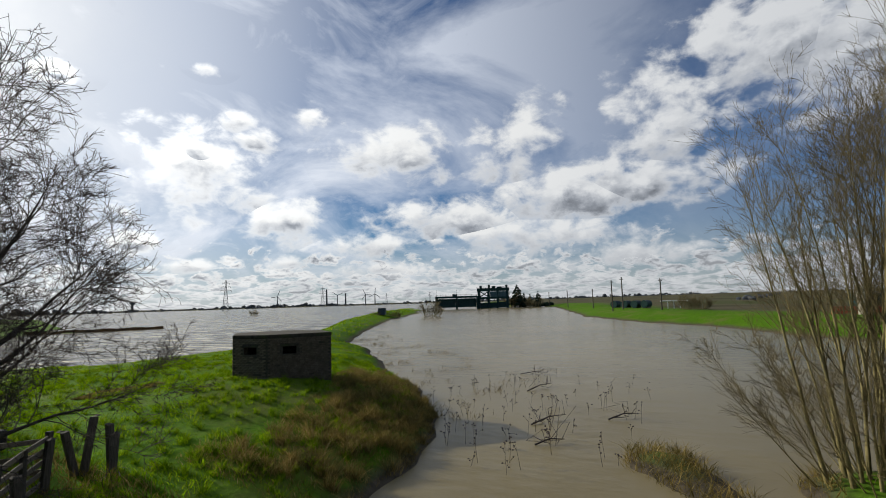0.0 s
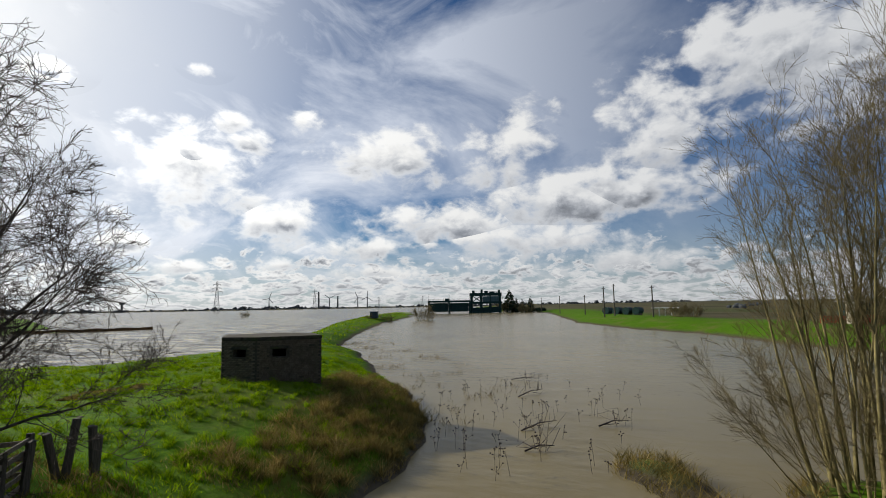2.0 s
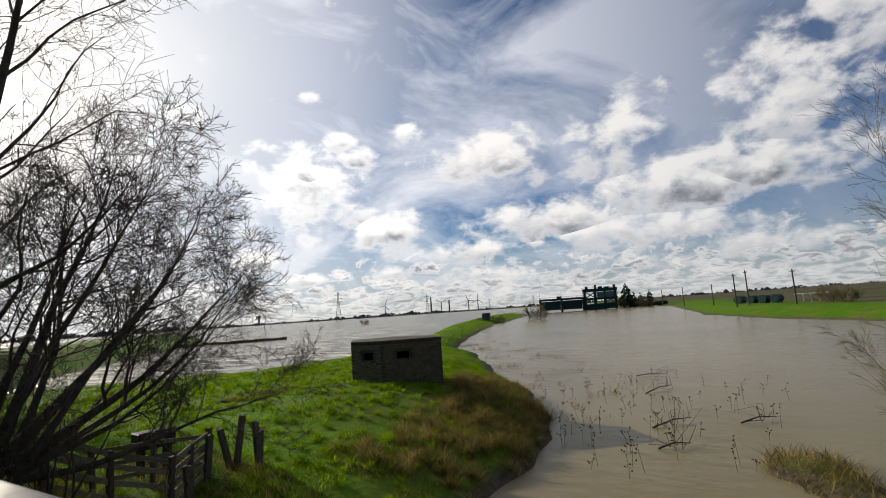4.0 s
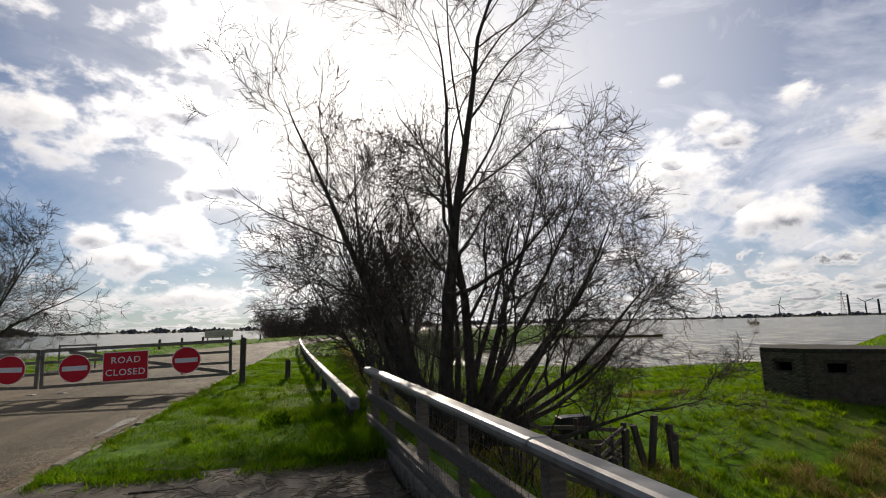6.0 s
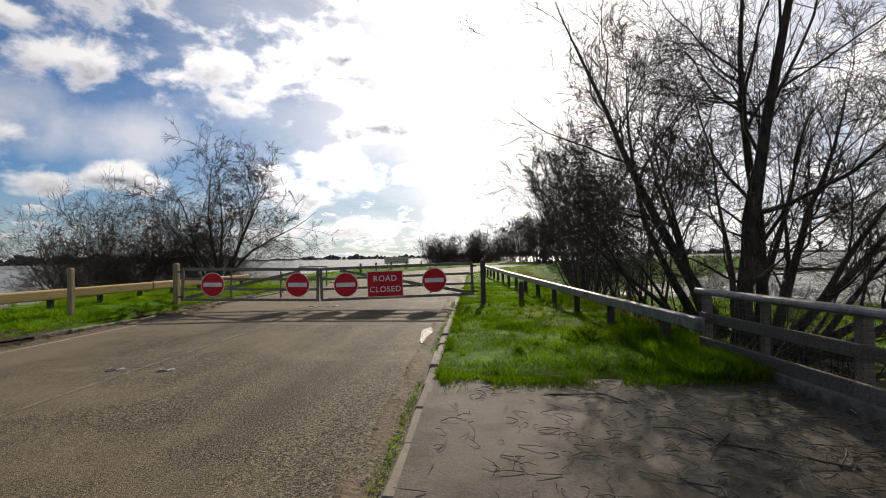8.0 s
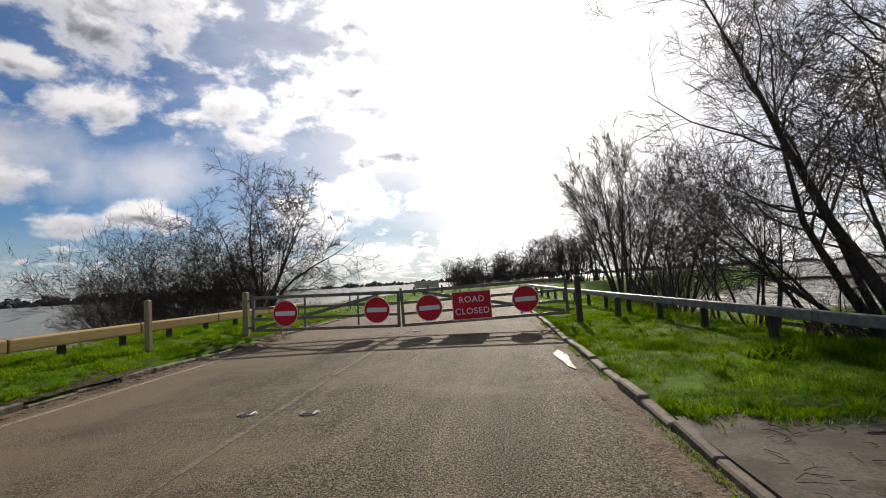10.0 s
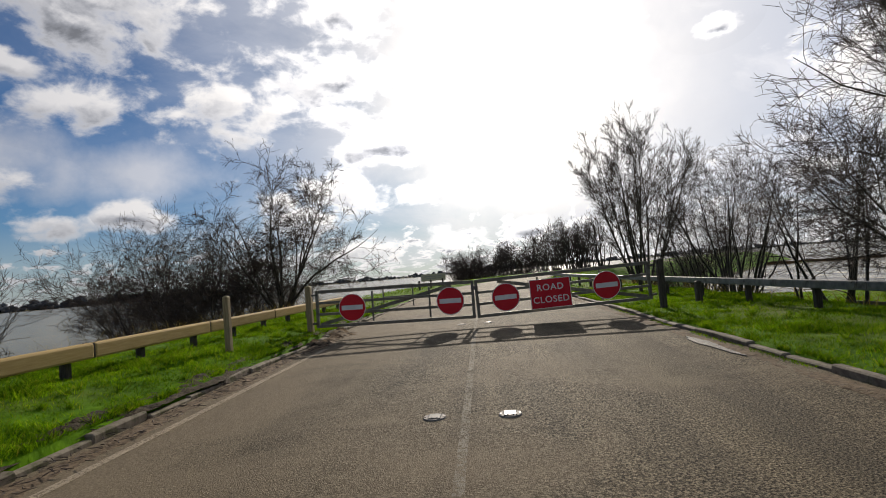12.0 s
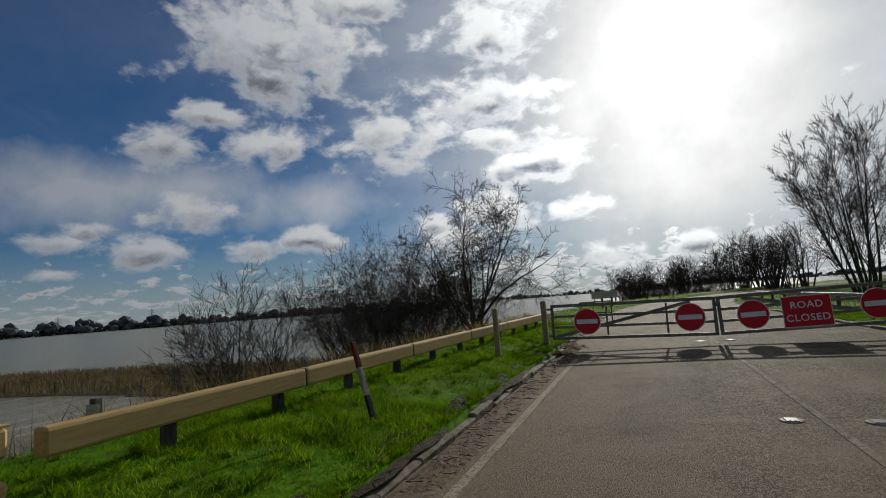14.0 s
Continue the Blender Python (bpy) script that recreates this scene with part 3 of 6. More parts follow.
def land(x, y):
    """The height of the ground."""
    x, y = np.broadcast_arrays(np.asarray(x, float), np.asarray(y, float))
    z = np.full(x.shape, -5.6)
    d = inside(FIELD, x, y) + 0.35 * wobble(x, y, 0.55)
    top = -4 + 1.75 * (1 - np.exp(-np.maximum(d, 0) / 3.6)) + 0.10 * wobble(x, y, 0.5) * np.clip(d / 3, 0, 1)
    r = np.hypot(x - 28.4, y - 2.4)
    top = top + np.clip(1 - r / 7.5, 0, 1) ** 0.8 * 0.42
    z = np.maximum(z, np.where(d > 0, top, -4 + d * 0.5))
    d = inside(FAR_BANK, x, y) + 0.5 * wobble(x, y, 0.2)
    z = np.maximum(z, np.where(d > 0, -4 + 1.75 * np.clip(d / 9, 0, 1) - 0.5 * np.clip((d - 14) / 14, 0, 1) + np.clip((d - 60) / 500, 0, 1) * 2.0, -4 + d * 0.4))
    d = inside(REED_BANK, x, y) + 0.8 * wobble(x, y, 0.3)
    z = np.maximum(z, np.where(d > 0, -3.9 + 0.05 * wobble(x, y, 0.8), -4 + d * 0.3))
    d = inside(MUD_BANK, x, y)
    z = np.maximum(z, np.where(d > 0, -4 + np.clip(d / 4, 0, 1) * 0.9, -4 + d * 0.3))
    # strip of drowned bank below the willow
    d = 1.5 - np.hypot((x - 26) * 0.25 + (y + 15.6) * 0.30, (x - 26) * 0.55 - (y + 15.6) * 0.75) * 0.9 + 0.3 * wobble(x, y, 1.2)
    z = np.maximum(z, -4.25 + np.clip(d, -1, 1.1) * 0.42)
    z = np.maximum(z, -4.5 + 0.85 * np.clip(1.6 - np.hypot(x - 25.6, y + 21.2) / 2.6, -1, 1))
    far = np.hypot(x, y)
    z = np.maximum(z, -5.6 + 2.6 * np.clip((far - 1500 - 120 * wobble(x, y, 0.004)) / 60, 0, 1))
    # causeway of the road
    x = x - bend(y)
    bank = np.where(x < 0, np.where(y > -14.5, -8.2 - x, np.where(y < -52, -8.2 - x, 60)), np.where(y > -9.25, x - 7.9, np.where(y < -52, x - 9, 60)))
    verge = np.where(x < 0, 0.12 + 0.2 * np.clip((-4.3 - x) / 1.2, 0, 1), 0.06 + 0.025 * wobble(x, y, 1.1)) + 0.025 * wobble(x, y, 2.1)
    verge = np.where(y > 26, verge - 0.02 * np.clip((y - 26) / 6, 0, 1), verge)
    crest = np.where(bank <= 0, verge, verge - bank * 0.52 + 0.05 * wobble(x, y, 0.9) * np.clip(bank, 0, 1))
    z = np.where(y < 190, np.maximum(z, crest), z)
    return np.where((x > KERB_L - 0.125) & (x < KERB_R + 0.125) & (bank <= 0) & (y < 185), -0.25, z)


def steps(lo, hi, step, extra=()):
    out = list(np.arange(lo, hi + 1e-6, step))
    w = step
    while out[-1] < 4600:
        w *= 1.16
        out.append(out[-1] + w)
    w = step
    while out[0] > -4600:
        w *= 1.16
        out.insert(0, out[0] - w)
    return np.array(sorted(out + list(extra)))


gx = steps(-16, 62, 0.7, (KERB_L, KERB_L - 0.13, KERB_R, KERB_R + 0.13))
gy = steps(-24, 52, 0.7, (-14.5, -14.45, -9.25, -9.2))
GX, GY = np.meshgrid(gx, gy)
GZ = land(GX, GY)
k = len(gx)
quads = [(r * k + c, r * k + c + 1, (r + 1) * k + c + 1, (r + 1) * k + c) for r in range(len(gy) - 1) for c in range(k - 1)]
ground = smooth(link("ground", from_arrays("ground", np.stack([GX, GY, GZ], -1).reshape(-1, 3).tolist(), quads), M_TURF))
ploughed = ground.data.attributes.new("ploughed", "FLOAT", "POINT")
ploughed.data.foreach_set("value", np.clip(np.maximum((inside(FAR_BANK, GX, GY) + 6 * wobble(GX, GY, 0.05) - 22) / 10, (np.hypot(GX, GY) - 1200) / 100), 0, 1).ravel().astype(np.float32))
tagged(ground, "green turf, muddy at the edge of the flood water", "ground", kind="structure")

wx = np.concatenate([-np.geomspace(4600, 60, 14), np.linspace(-40, 40, 5), np.geomspace(60, 4600, 14)])
quads = [(r * len(wx) + c, r * len(wx) + c + 1, (r + 1) * len(wx) + c + 1, (r + 1) * len(wx) + c) for r in range(len(wx) - 1) for c in range(len(wx) - 1)]
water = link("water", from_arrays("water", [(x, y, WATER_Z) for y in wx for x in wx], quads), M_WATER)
tagged(water, "wide brown flood water with small wind ripples", "water", kind="structure")

# carriageway with a slight camber
xs = [KERB_L, -3.4, -2.2, -0.17, 1.9, 3.1, KERB_R]
ys = list(np.arange(-62, 30, 2.0)) + list(np.arange(30, 190, 5.0))
bm = bmesh.new()
rows = [[bm.verts.new((x + float(bend(y)), y, -0.004 * abs(x) ** 1.3 + 0.012)) for x in xs] for y in ys]
for a, b in zip(rows, rows[1:]):
    for i in range(len(xs) - 1):
        bm.faces.new((a[i], a[i + 1], b[i + 1], b[i]))
base = bmesh.ops.extrude_face_region(bm, geom=bm.faces[:])
bmesh.ops.translate(bm, vec=(0, 0, -0.2), verts=[v for v in base["geom"] if isinstance(v, bmesh.types.BMVert)])
bmesh.ops.recalc_face_normals(bm, faces=bm.faces[:])
road = tagged(part("road", bm, M_ASPHALT), "grey worn asphalt road running up to a closed gate", "road", kind="structure")


def road_z(x):
    return -0.004 * abs(x) ** 1.3 + 0.012


# painted lines, worn through
def stripe(x0, x1, y0, y1, label, paint=M_PAINT):
    bm = bmesh.new()
    a = [bm.verts.new((x + float(bend(y)), y, road_z(x) + 0.005)) for x, y in ((x0, y0), (x1, y0), (x1, y1), (x0, y1))]
    bm.faces.new(a)
    for f in bmesh.ops.extrude_face_region(bm, geom=bm.faces[:])["geom"]:
        if isinstance(f, bmesh.types.BMVert):
            f.co.z -= 0.004
    return tagged(part("road_line", bm, paint), label, "road marking", "road lines", "structure")


stripe(-3.56, -3.45, -60, -2.2, "faded muddy white edge line on asphalt", M_EDGEPAINT)
for y0 in np.arange(-60, 18, 6.0):
    stripe(-0.212, -0.128, y0, y0 + 5.95, "thin worn white centre line on asphalt")

# footway by the bridge and the bridge itself
bm = boxed((3.76, 42.0, 0.3), (5.87, -30.1, -0.085))
tagged(part("pavement", bm, M_PATH), "worn dark asphalt footway littered with twigs", "pavement", kind="structure")
bm = boxed((5.0, 38.0, 0.3), (-6.6, -33.4, -0.045))
tagged(part("pavement", bm, M_PATH), "worn asphalt margin beside the road bridge", "pavement", kind="structure")
bridge = thing("road_bridge", (0, -30.3, 0), "plain concrete road bridge over the river", "bridge", kind="structure")
part("deck", boxed((17.6, 43.4, 0.5), (-0.4, 0, -0.5), 0.03), M_KERB, bridge)
part("abutment", boxed((17.6, 0.8, 6.0), (-0.4, 21.4, -3.4)), M_KERB, bridge)
part("abutment", boxed((17.6, 0.8, 6.0), (-0.4, -21.4, -3.4)), M_KERB, bridge)


# ---- the closed gate across the road ----
def letters(text, size, at, parent, material):
    c = bpy.data.curves.new("lettering", "FONT")
    c.body, c.size, c.extrude, c.align_x, c.align_y, c.space_character, c.offset = text, size, 0.0015, "CENTER", "CENTER", 1.12, 0.003
    tmp = bpy.data.objects.new("lettering", c)
    me = bpy.data.meshes.new_from_object(tmp)
    bpy.data.objects.remove(tmp)
    me.transform(pose(*at, 90))
    return link("lettering", me, material, parent)


def disc_sign(parent, x, z, r=0.365):
    back = part("sign_disc", rodded((x, -0.062, z), (x, -0.056, z), r, sides=48), M_WHITE, parent, "round red no entry sign with white bar")
    part("red_face", rodded((x, -0.0655, z), (x, -0.0622, z), r - 0.018, sides=48), M_RED, back)
    part("white_bar", boxed((r * 1.56, 0.004, r * 0.34), (x, -0.0678, z)), M_WHITE, back)
    for dz in (-0.16, 0.16):
        part("bracket", boxed((0.3, 0.02, 0.05), (x, -0.045, z + dz), 0.004), M_GALV, back)
    return back


def leaf(x0, x1, hinge_left, label):
    """One gate leaf of box sections, hung between x0 and x1."""
    lo, hi = 0.27, 1.27
    g = thing("road_gate", (0, 0, 0), label, "gate", "gates across the road")
    for x in (x0 + 0.04, x1 - 0.04):
        part("stile", boxed((0.08, 0.07, hi - lo), (x, 0, (hi + lo) / 2), 0.008), M_GATE, g)
    for z, h in ((hi - 0.04, 0.09), (lo + 0.04, 0.08), (lo + 0.36, 0.07), (lo + 0.66, 0.07)):
        part("rail", boxed((x1 - x0 - 0.16, 0.05, h), ((x0 + x1) / 2, 0, z), 0.006), M_GATE, g)
    a, b = ((x0 + 0.1, lo + 0.08), (x1 - 0.6, hi - 0.1)) if hinge_left else ((x1 - 0.1, lo + 0.08), (x0 + 0.6, hi - 0.1))
    part("brace", barred((a[0], 0.045, a[1]), (b[0], 0.045, b[1]), 0.03, 0.09, 0.004), M_GATE, g)
    for t in (0.36, 0.72):
        x = x0 + (x1 - x0) * t
        part("strut", boxed((0.05, 0.03, hi - lo - 0.2), (x, 0.04, (hi + lo) / 2), 0.004), M_GATE, g)
    hx = x0 - 0.03 if hinge_left else x1 + 0.03
    for z in (lo + 0.12, hi - 0.12):
        part("hinge", boxed((0.16, 0.05, 0.06), (hx, -0.01, z), 0.006), M_IRON, g)
    mx = x1 if hinge_left else x0
    part("latch", boxed((0.1, 0.06, 0.09), (mx, -0.05, hi - 0.2), 0.01), M_IRON, g)
    return g


gate_l = leaf(-4.40, -0.14, True, "closed grey gate leaf carrying two round no entry signs")
gate_r = leaf(-0.08, 4.52, False, "closed grey gate leaf carrying a road closed sign")
disc_sign(gate_l, -3.40, 0.765)
disc_sign(gate_l, -0.78, 0.77)
disc_sign(gate_r, 0.70, 0.74)
disc_sign(gate_r, 3.35, 0.77)
gate_l.matrix_basis = pose(-4.4, 0, 0.01, 0, 0.9, 0) @ pose(4.4, 0, 0)
gate_r.matrix_basis = pose(-0.08, 0, -0.058, 0, -1.4, 3.6) @ pose(0.08, 0, 0)
board = part("sign_board", boxed((1.07, 0.008, 0.77), (1.875, -0.06, 0.72), 0.003), M_WHITE, gate_r, "red rectangular sign reading road closed")
part("red_face", boxed((1.035, 0.004, 0.735), (1.875, -0.0665, 0.72)), M_RED, board)
letters("ROAD", 0.235, (1.875, -0.0695, 0.875), board, M_WHITE)
letters("CLOSED", 0.235, (1.875, -0.0695, 0.555), board, M_WHITE)


def square_post(place, height, side, material, label, group="", tilt=(0, 0), cap=0.03, name="timber_post"):
    p = thing(name, place, label, "post", group)
    bm = boxed((side, side, height - cap + 0.4), (0, 0, (height - cap - 0.4) / 2), 0.008, (tilt[0], tilt[1], 0))
    part("shaft", bm, material, p)
    a = radians(tilt[1])
    top = bmesh.new()
    bmesh.ops.create_cone(top, cap_ends=True, segments=4, radius1=side * 0.707, radius2=side * 0.25, depth=cap, matrix=pose(math.sin(a) * (height - cap / 2), -math.sin(radians(tilt[0])) * height, height - cap / 2, 0, 0, 45))
    part("weathered_top", top, material, p)
    return p


square_post((-4.60, 0.08, 0.1), 1.33, 0.15, M_POSTPALE, "pale timber hinge post of the closed gate", "gate posts")
square_post((4.78, 0.34, 0.0), 1.37, 0.15, M_POST, "grey timber hinge post of the closed gate", "gate posts")
square_post((-5.08, -3.45, 0.3), 1.08, 0.115, M_POSTPALE, "pale timber post standing in the grass verge", "verge posts")
square_post((5.98, 1.05, 0.05), 0.62, 0.15, M_POST, "short dark timber bollard in the grass verge", "verge bollards")

# ---- studs on the centre line ----
def stud(x, y):
    s = thing("road_stud", (x, y, road_z(x)), "round road stud, worn bright iron ring with dark insert", "road stud", "road studs")
    ring = rodded((0, 0, -0.02), (0, 0, 0.012), 0.125, 0.112, 24)
    part("casting", ring, M_STUDRING, s)
    part("rubber_insert", boxed((0.13, 0.17, 0.014), (0, 0, 0.012), 0.006), M_BLACK, s)
    for dx in (-0.026, 0.026):
        part("reflector", boxed((0.022, 0.012, 0.014), (dx, -0.06, 0.016), 0.003), M_GLASS, s)
    for dx in (-0.095, 0.095):
        part("lug", boxed((0.02, 0.05, 0.012), (dx, 0, 0.010), 0.003), M_IRON, s)
    return s


first = stud(-0.49, -8.25)
for x, y in ((0.27, -8.3), (-0.55, 0.6), (0.18, 0.6), (-0.55, 10.6), (0.18, 10.6)):
    copy_thing(first, pose(x, y, road_z(x)))

# ---- timber beam barrier on the verge ----
beam_line = thing("beam_barrier", (0, 0, 0), "low barrier of buff painted box beams on short dark posts", "barrier")
bx0, bx1, by0, by1 = -6.55, -5.75, -12.2, 7.6
cuts = np.linspace(by0, by1, 7)


def beam_x(y):
    return bx0 + (bx1 - bx0) * (y - by0) / (by1 - by0)


for a, b in zip(cuts, cuts[1:]):
    part("beam", barred((beam_x(a), a + 0.01, 0.70), (beam_x(b), b - 0.01, 0.70), 0.17, 0.25, 0.035), M_BEAM, beam_line)
    # dark strip put in for the shaded gap between two beams
    part("joint_gasket", boxed((0.16, 0.022, 0.235), (beam_x(b), b, 0.70), 0.004), M_POST, beam_line)
    for s in (-0.14, 0.14):
        part("bolt", rodded((beam_x(b), b + s, 0.82), (beam_x(b), b + s, 0.84), 0.016, sides=8), M_IRON, beam_line)
for y in np.arange(by0 + 1.3, by1, 1.65):
    part("post", boxed((0.11, 0.13, 0.75), (beam_x(y) - 0.13, y, 0.36), 0.01), M_POST, beam_line)

# red-topped marker leaning by the kerb
marker = thing("verge_marker", (-5.0, -9.45, 0.24), "leaning slim marker post with red top and reflector strip", "marker post")
lean = Vector((-0.26, 0.04, 0.96)).normalized()
part("shaft", barred(-0.2 * lean, 0.32 * lean, 0.07, 0.045, 0.006), M_BLACK, marker)
part("sleeve", barred(0.32 * lean, 0.66 * lean, 0.07, 0.045, 0.006), surface("flaked_white_strip", (0.10, 0.085, 0.06), (0.45, 0.41, 0.33), 20, 0.8, 0.3, stretch=(1, 1, 0.4)), marker)
part("top", barred(0.66 * lean, 0.98 * lean, 0.07, 0.045, 0.008), surface("faded_red", (0.05, 0.01, 0.008), (0.15, 0.02, 0.018), 12, 0.7, 0.2), marker, "dark red top of the marker")

# end of the far parapet
end = thing("bridge_parapet", (-6.62, -12.38, 0.1), "end of a buff box-beam bridge parapet", "parapet")
part("post", boxed((0.16, 0.16, 1.1), (-0.06, -0.5, 0.3), 0.012), M_BEAM, end)
for z, h in ((0.66, 0.24), (0.30, 0.15)):
    part("rail", boxed((0.17, 8.0, h), (-0.03, -4.0, z), 0.03), M_BEAM, end)
part("cap_plate", boxed((0.22, 0.3, 0.02), (-0.03, -0.16, 0.795), 0.004), M_BEAM, end)
for y in (-0.06, -0.26):
    part("bolt", rodded((-0.03, y, 0.80), (-0.03, y, 0.835), 0.018, sides=8), M_IRON, end)
for y in (-2.4, -4.8, -7.2):
    part("post", boxed((0.14, 0.14, 1.0), (-0.06, y, 0.3), 0.01), M_BEAM, end)

# ---- box-beam guard rail on the right verge ----
rail = thing("guard_rail", (0, 0, 0), "grey galvanised box guard rail on timber posts", "guard rail")
pts = [Vector((7.45 - 0.085 * (y + 8.2) + 0.0006 * (y + 8.2) ** 2, y, 0.56 + 0.004 * (y + 8))) for y in np.arange(-8.2, 26, 2.4)]
for a, b in zip(pts, pts[1:]):
    part("rail", barred(a, b, 0.13, 0.17, 0.02), M_RAILGREY, rail)
    part("post", boxed((0.13, 0.11, 0.78), (*(a.lerp(b, 0.5) + Vector((0.09, 0, -0.36))),), 0.01), M_POST, rail)

# ---- bridge parapet beside the footway ----
para = thing("bridge_parapet", (0, 0, 0), "grey metal bridge parapet with rounded top rail and wire mesh", "parapet")
pa, pb = Vector((7.69, -7.65, 0)), Vector((8.82, -20.6, 0))
way = (pb - pa).normalized()
side = Vector((-way.y, way.x, 0))
if side.x < 0:
    side = -side
bay = (pb - pa).length / 5
for i in range(5):
    a, b = pa + way * bay * i, pa + way * bay * (i + 1)
    part("top_rail", barred(a + Vector((0, 0, 0.955)) + way * 0.006, b + Vector((0, 0, 0.955)) - way * 0.006, 0.15, 0.085, 0.03), M_GALV, para)
    for z in (0.60,):
        part("mid_rail", barred(a + Vector((0, 0, z)), b + Vector((0, 0, z)), 0.06, 0.13, 0.012), M_RAILWOOD, para)
    part("foot_rail", barred(a + Vector((0, 0, 0.24)), b + Vector((0, 0, 0.24)), 0.06, 0.16, 0.012), M_RAILWOOD, para)
    bm = bmesh.new()
    k = int(bay / 0.075)
    for j in range(k):
        p = a.lerp(b, (j + 0.5) / k) - side * 0.045
        bar(bm, p + Vector((0, 0, 0.12)), p + Vector((0, 0, 0.92)), 0.002, 0.002)
    for j in range(11):
        z = Vector((0, 0, 0.13 + j * 0.077))
        bar(bm, a - side * 0.047 + z, b - side * 0.047 + z, 0.002, 0.002)
    part("wire_mesh", bm, M_IRON, para)
for i in range(6):
    a = pa + way * bay * i
    part("post", boxed((0.11, 0.11, 1.0), (a.x + side.x * 0.09, a.y + side.y * 0.09, 0.45), 0.01), M_RAILWOOD, para)
    part("joint_cap", barred(a + Vector((0, 0, 0.955)) - way * 0.05, a + Vector((0, 0, 0.955)) + way * 0.05, 0.158, 0.092, 0.03), M_GALV, para)
part("upstand", barred(pa + Vector((0, 0, 0.07)) + side * 0.1, pb + Vector((0, 0, 0.07)) + side * 0.1, 0.34, 0.22, 0.02), M_KERB, para)
for i in range(5):
    a = pa + way * bay * (i + 0.5)
    part("strut", boxed((0.07, 0.09, 0.8), (a.x + side.x * 0.05, a.y + side.y * 0.05, 0.5), 0.008), M_RAILWOOD, para)


# ---- pillbox ----
def pillbox():
    ox, oy, oz = 28.9, 3.6, -2.35
    p = thing("pillbox", (ox, oy, oz), "brick-faced wartime pillbox with gun slits on a grassy mound", "pillbox")
    # near corners on the seen faces; the rest closes the six-sided plan
    c = [Vector(v) for v in ((26.92, 4.77), (27.31, 2.83), (29.52, 0.67), (31.2, 2.6), (31.0, 5.2), (28.8, 6.6))]
    c = [Vector((v.x - ox, v.y - oy)) for v in c]
    top = 2.32
    mid = sum(c, Vector((0, 0))) / 6
    for i in range(6):
        a, b = c[i], c[(i + 1) % 6]
        along = (b - a).normalized()
        out = Vector((along.y, -along.x))
        if out.dot((a + b) / 2 - mid) < 0:
            out = -out
        long = (b - a).length
        inn = -out * 0.35
        # wall core with an opening for the slit
        w0, w1 = long * 0.5 - 0.36, long * 0.5 + 0.36
        if i == 1:
            w0, w1 = long * 0.34 - 0.33, long * 0.34 + 0.33
        z0, z1 = 1.50, 1.88

        def slab(s0, s1, za, zb):
            bm = bmesh.new()
            low = [a + along * s0, a + along * s1, a + along * s1 + inn, a + along * s0 + inn]
            v0 = [bm.verts.new((q.x, q.y, za)) for q in low]
            v1 = [bm.verts.new((q.x, q.y, zb)) for q in low]
            bm.faces.new(v0[::-1])
            bm.faces.new(v1)
            for j in range(4):
                bm.faces.new((v0[j], v0[(j + 1) % 4], v1[(j + 1) % 4], v1[j]))
            bmesh.ops.recalc_face_normals(bm, faces=bm.faces[:])
            return bm

        wall = part("wall", slab(0, long, -0.5, z0), M_MORTAR, p)
        part("wall_top", slab(0, long, z1, top), M_MORTAR, wall)
        part("wall_pier", slab(0, w0, z0, z1), M_MORTAR, wall)
        part("wall_pier", slab(w1, long, z0, z1), M_MORTAR, wall)
        part("slit_lintel", barred((*(a + along * (w0 - 0.1) + out * 0.012), z1 + 0.06), (*(a + along * (w1 + 0.1) + out * 0.012), z1 + 0.06), 0.06, 0.11, 0.006), M_SLAB, wall)
        walls.append((wall, a, along, out, long, w0, w1, z0, z1, top))
    bm = bmesh.new()
    ring = [bm.verts.new((*(mid + (v - mid) * 1.015), top)) for v in c]
    f = bm.faces.new(ring)
    up = bmesh.ops.extrude_face_region(bm, geom=[f])
    bmesh.ops.translate(bm, vec=(0, 0, 0.17), verts=[v for v in up["geom"] if isinstance(v, bmesh.types.BMVert)])
    bmesh.ops.recalc_face_normals(bm, faces=bm.faces[:])
    bmesh.ops.bevel(bm, geom=bm.edges[:], offset=0.02, segments=1, affect="EDGES")
    part("roof", bm, M_SLAB, p, "mossy concrete roof slab")
    # unseen block added inside so that no sky shows through the slits
    part("inner_wall", boxed((0.4, 2.6, 2.6), (mid.x, mid.y, 1.0), 0, (0, 0, 38)), M_SLAB, p)
    part("floor", boxed((2.4, 2.4, 0.1), (mid.x, mid.y, 0.0)), M_SLAB, p)
    return p


walls = []
pill = pillbox()

# ---- timber cattle pen below the bridge ----
pen = thing("cattle_pen", (0, 0, 0), "weathered grey post and rail cattle pen in rough grass", "fence")


def fence_run(points, heights, rails, owner, sink=0.3, post=0.11):
    for i, (x, y) in enumerate(points):
        z = float(land(x, y))
        part("post", boxed((post, post, heights[i] + sink), (x, y, z + (heights[i] - sink) / 2), 0.01, (random.uniform(-3, 3), random.uniform(-4, 4), random.uniform(0, 40))), M_POST, owner)
    for i in range(len(points) - 1):
        (x0, y0), (x1, y1) = points[i], points[i + 1]
        za, zb = float(land(x0, y0)), float(land(x1, y1))
        for h in rails:
            part("rail", barred((x0, y0, za + h), (x1, y1, zb + h), 0.04, 0.11, 0.006), M_RAILWOOD, owner)


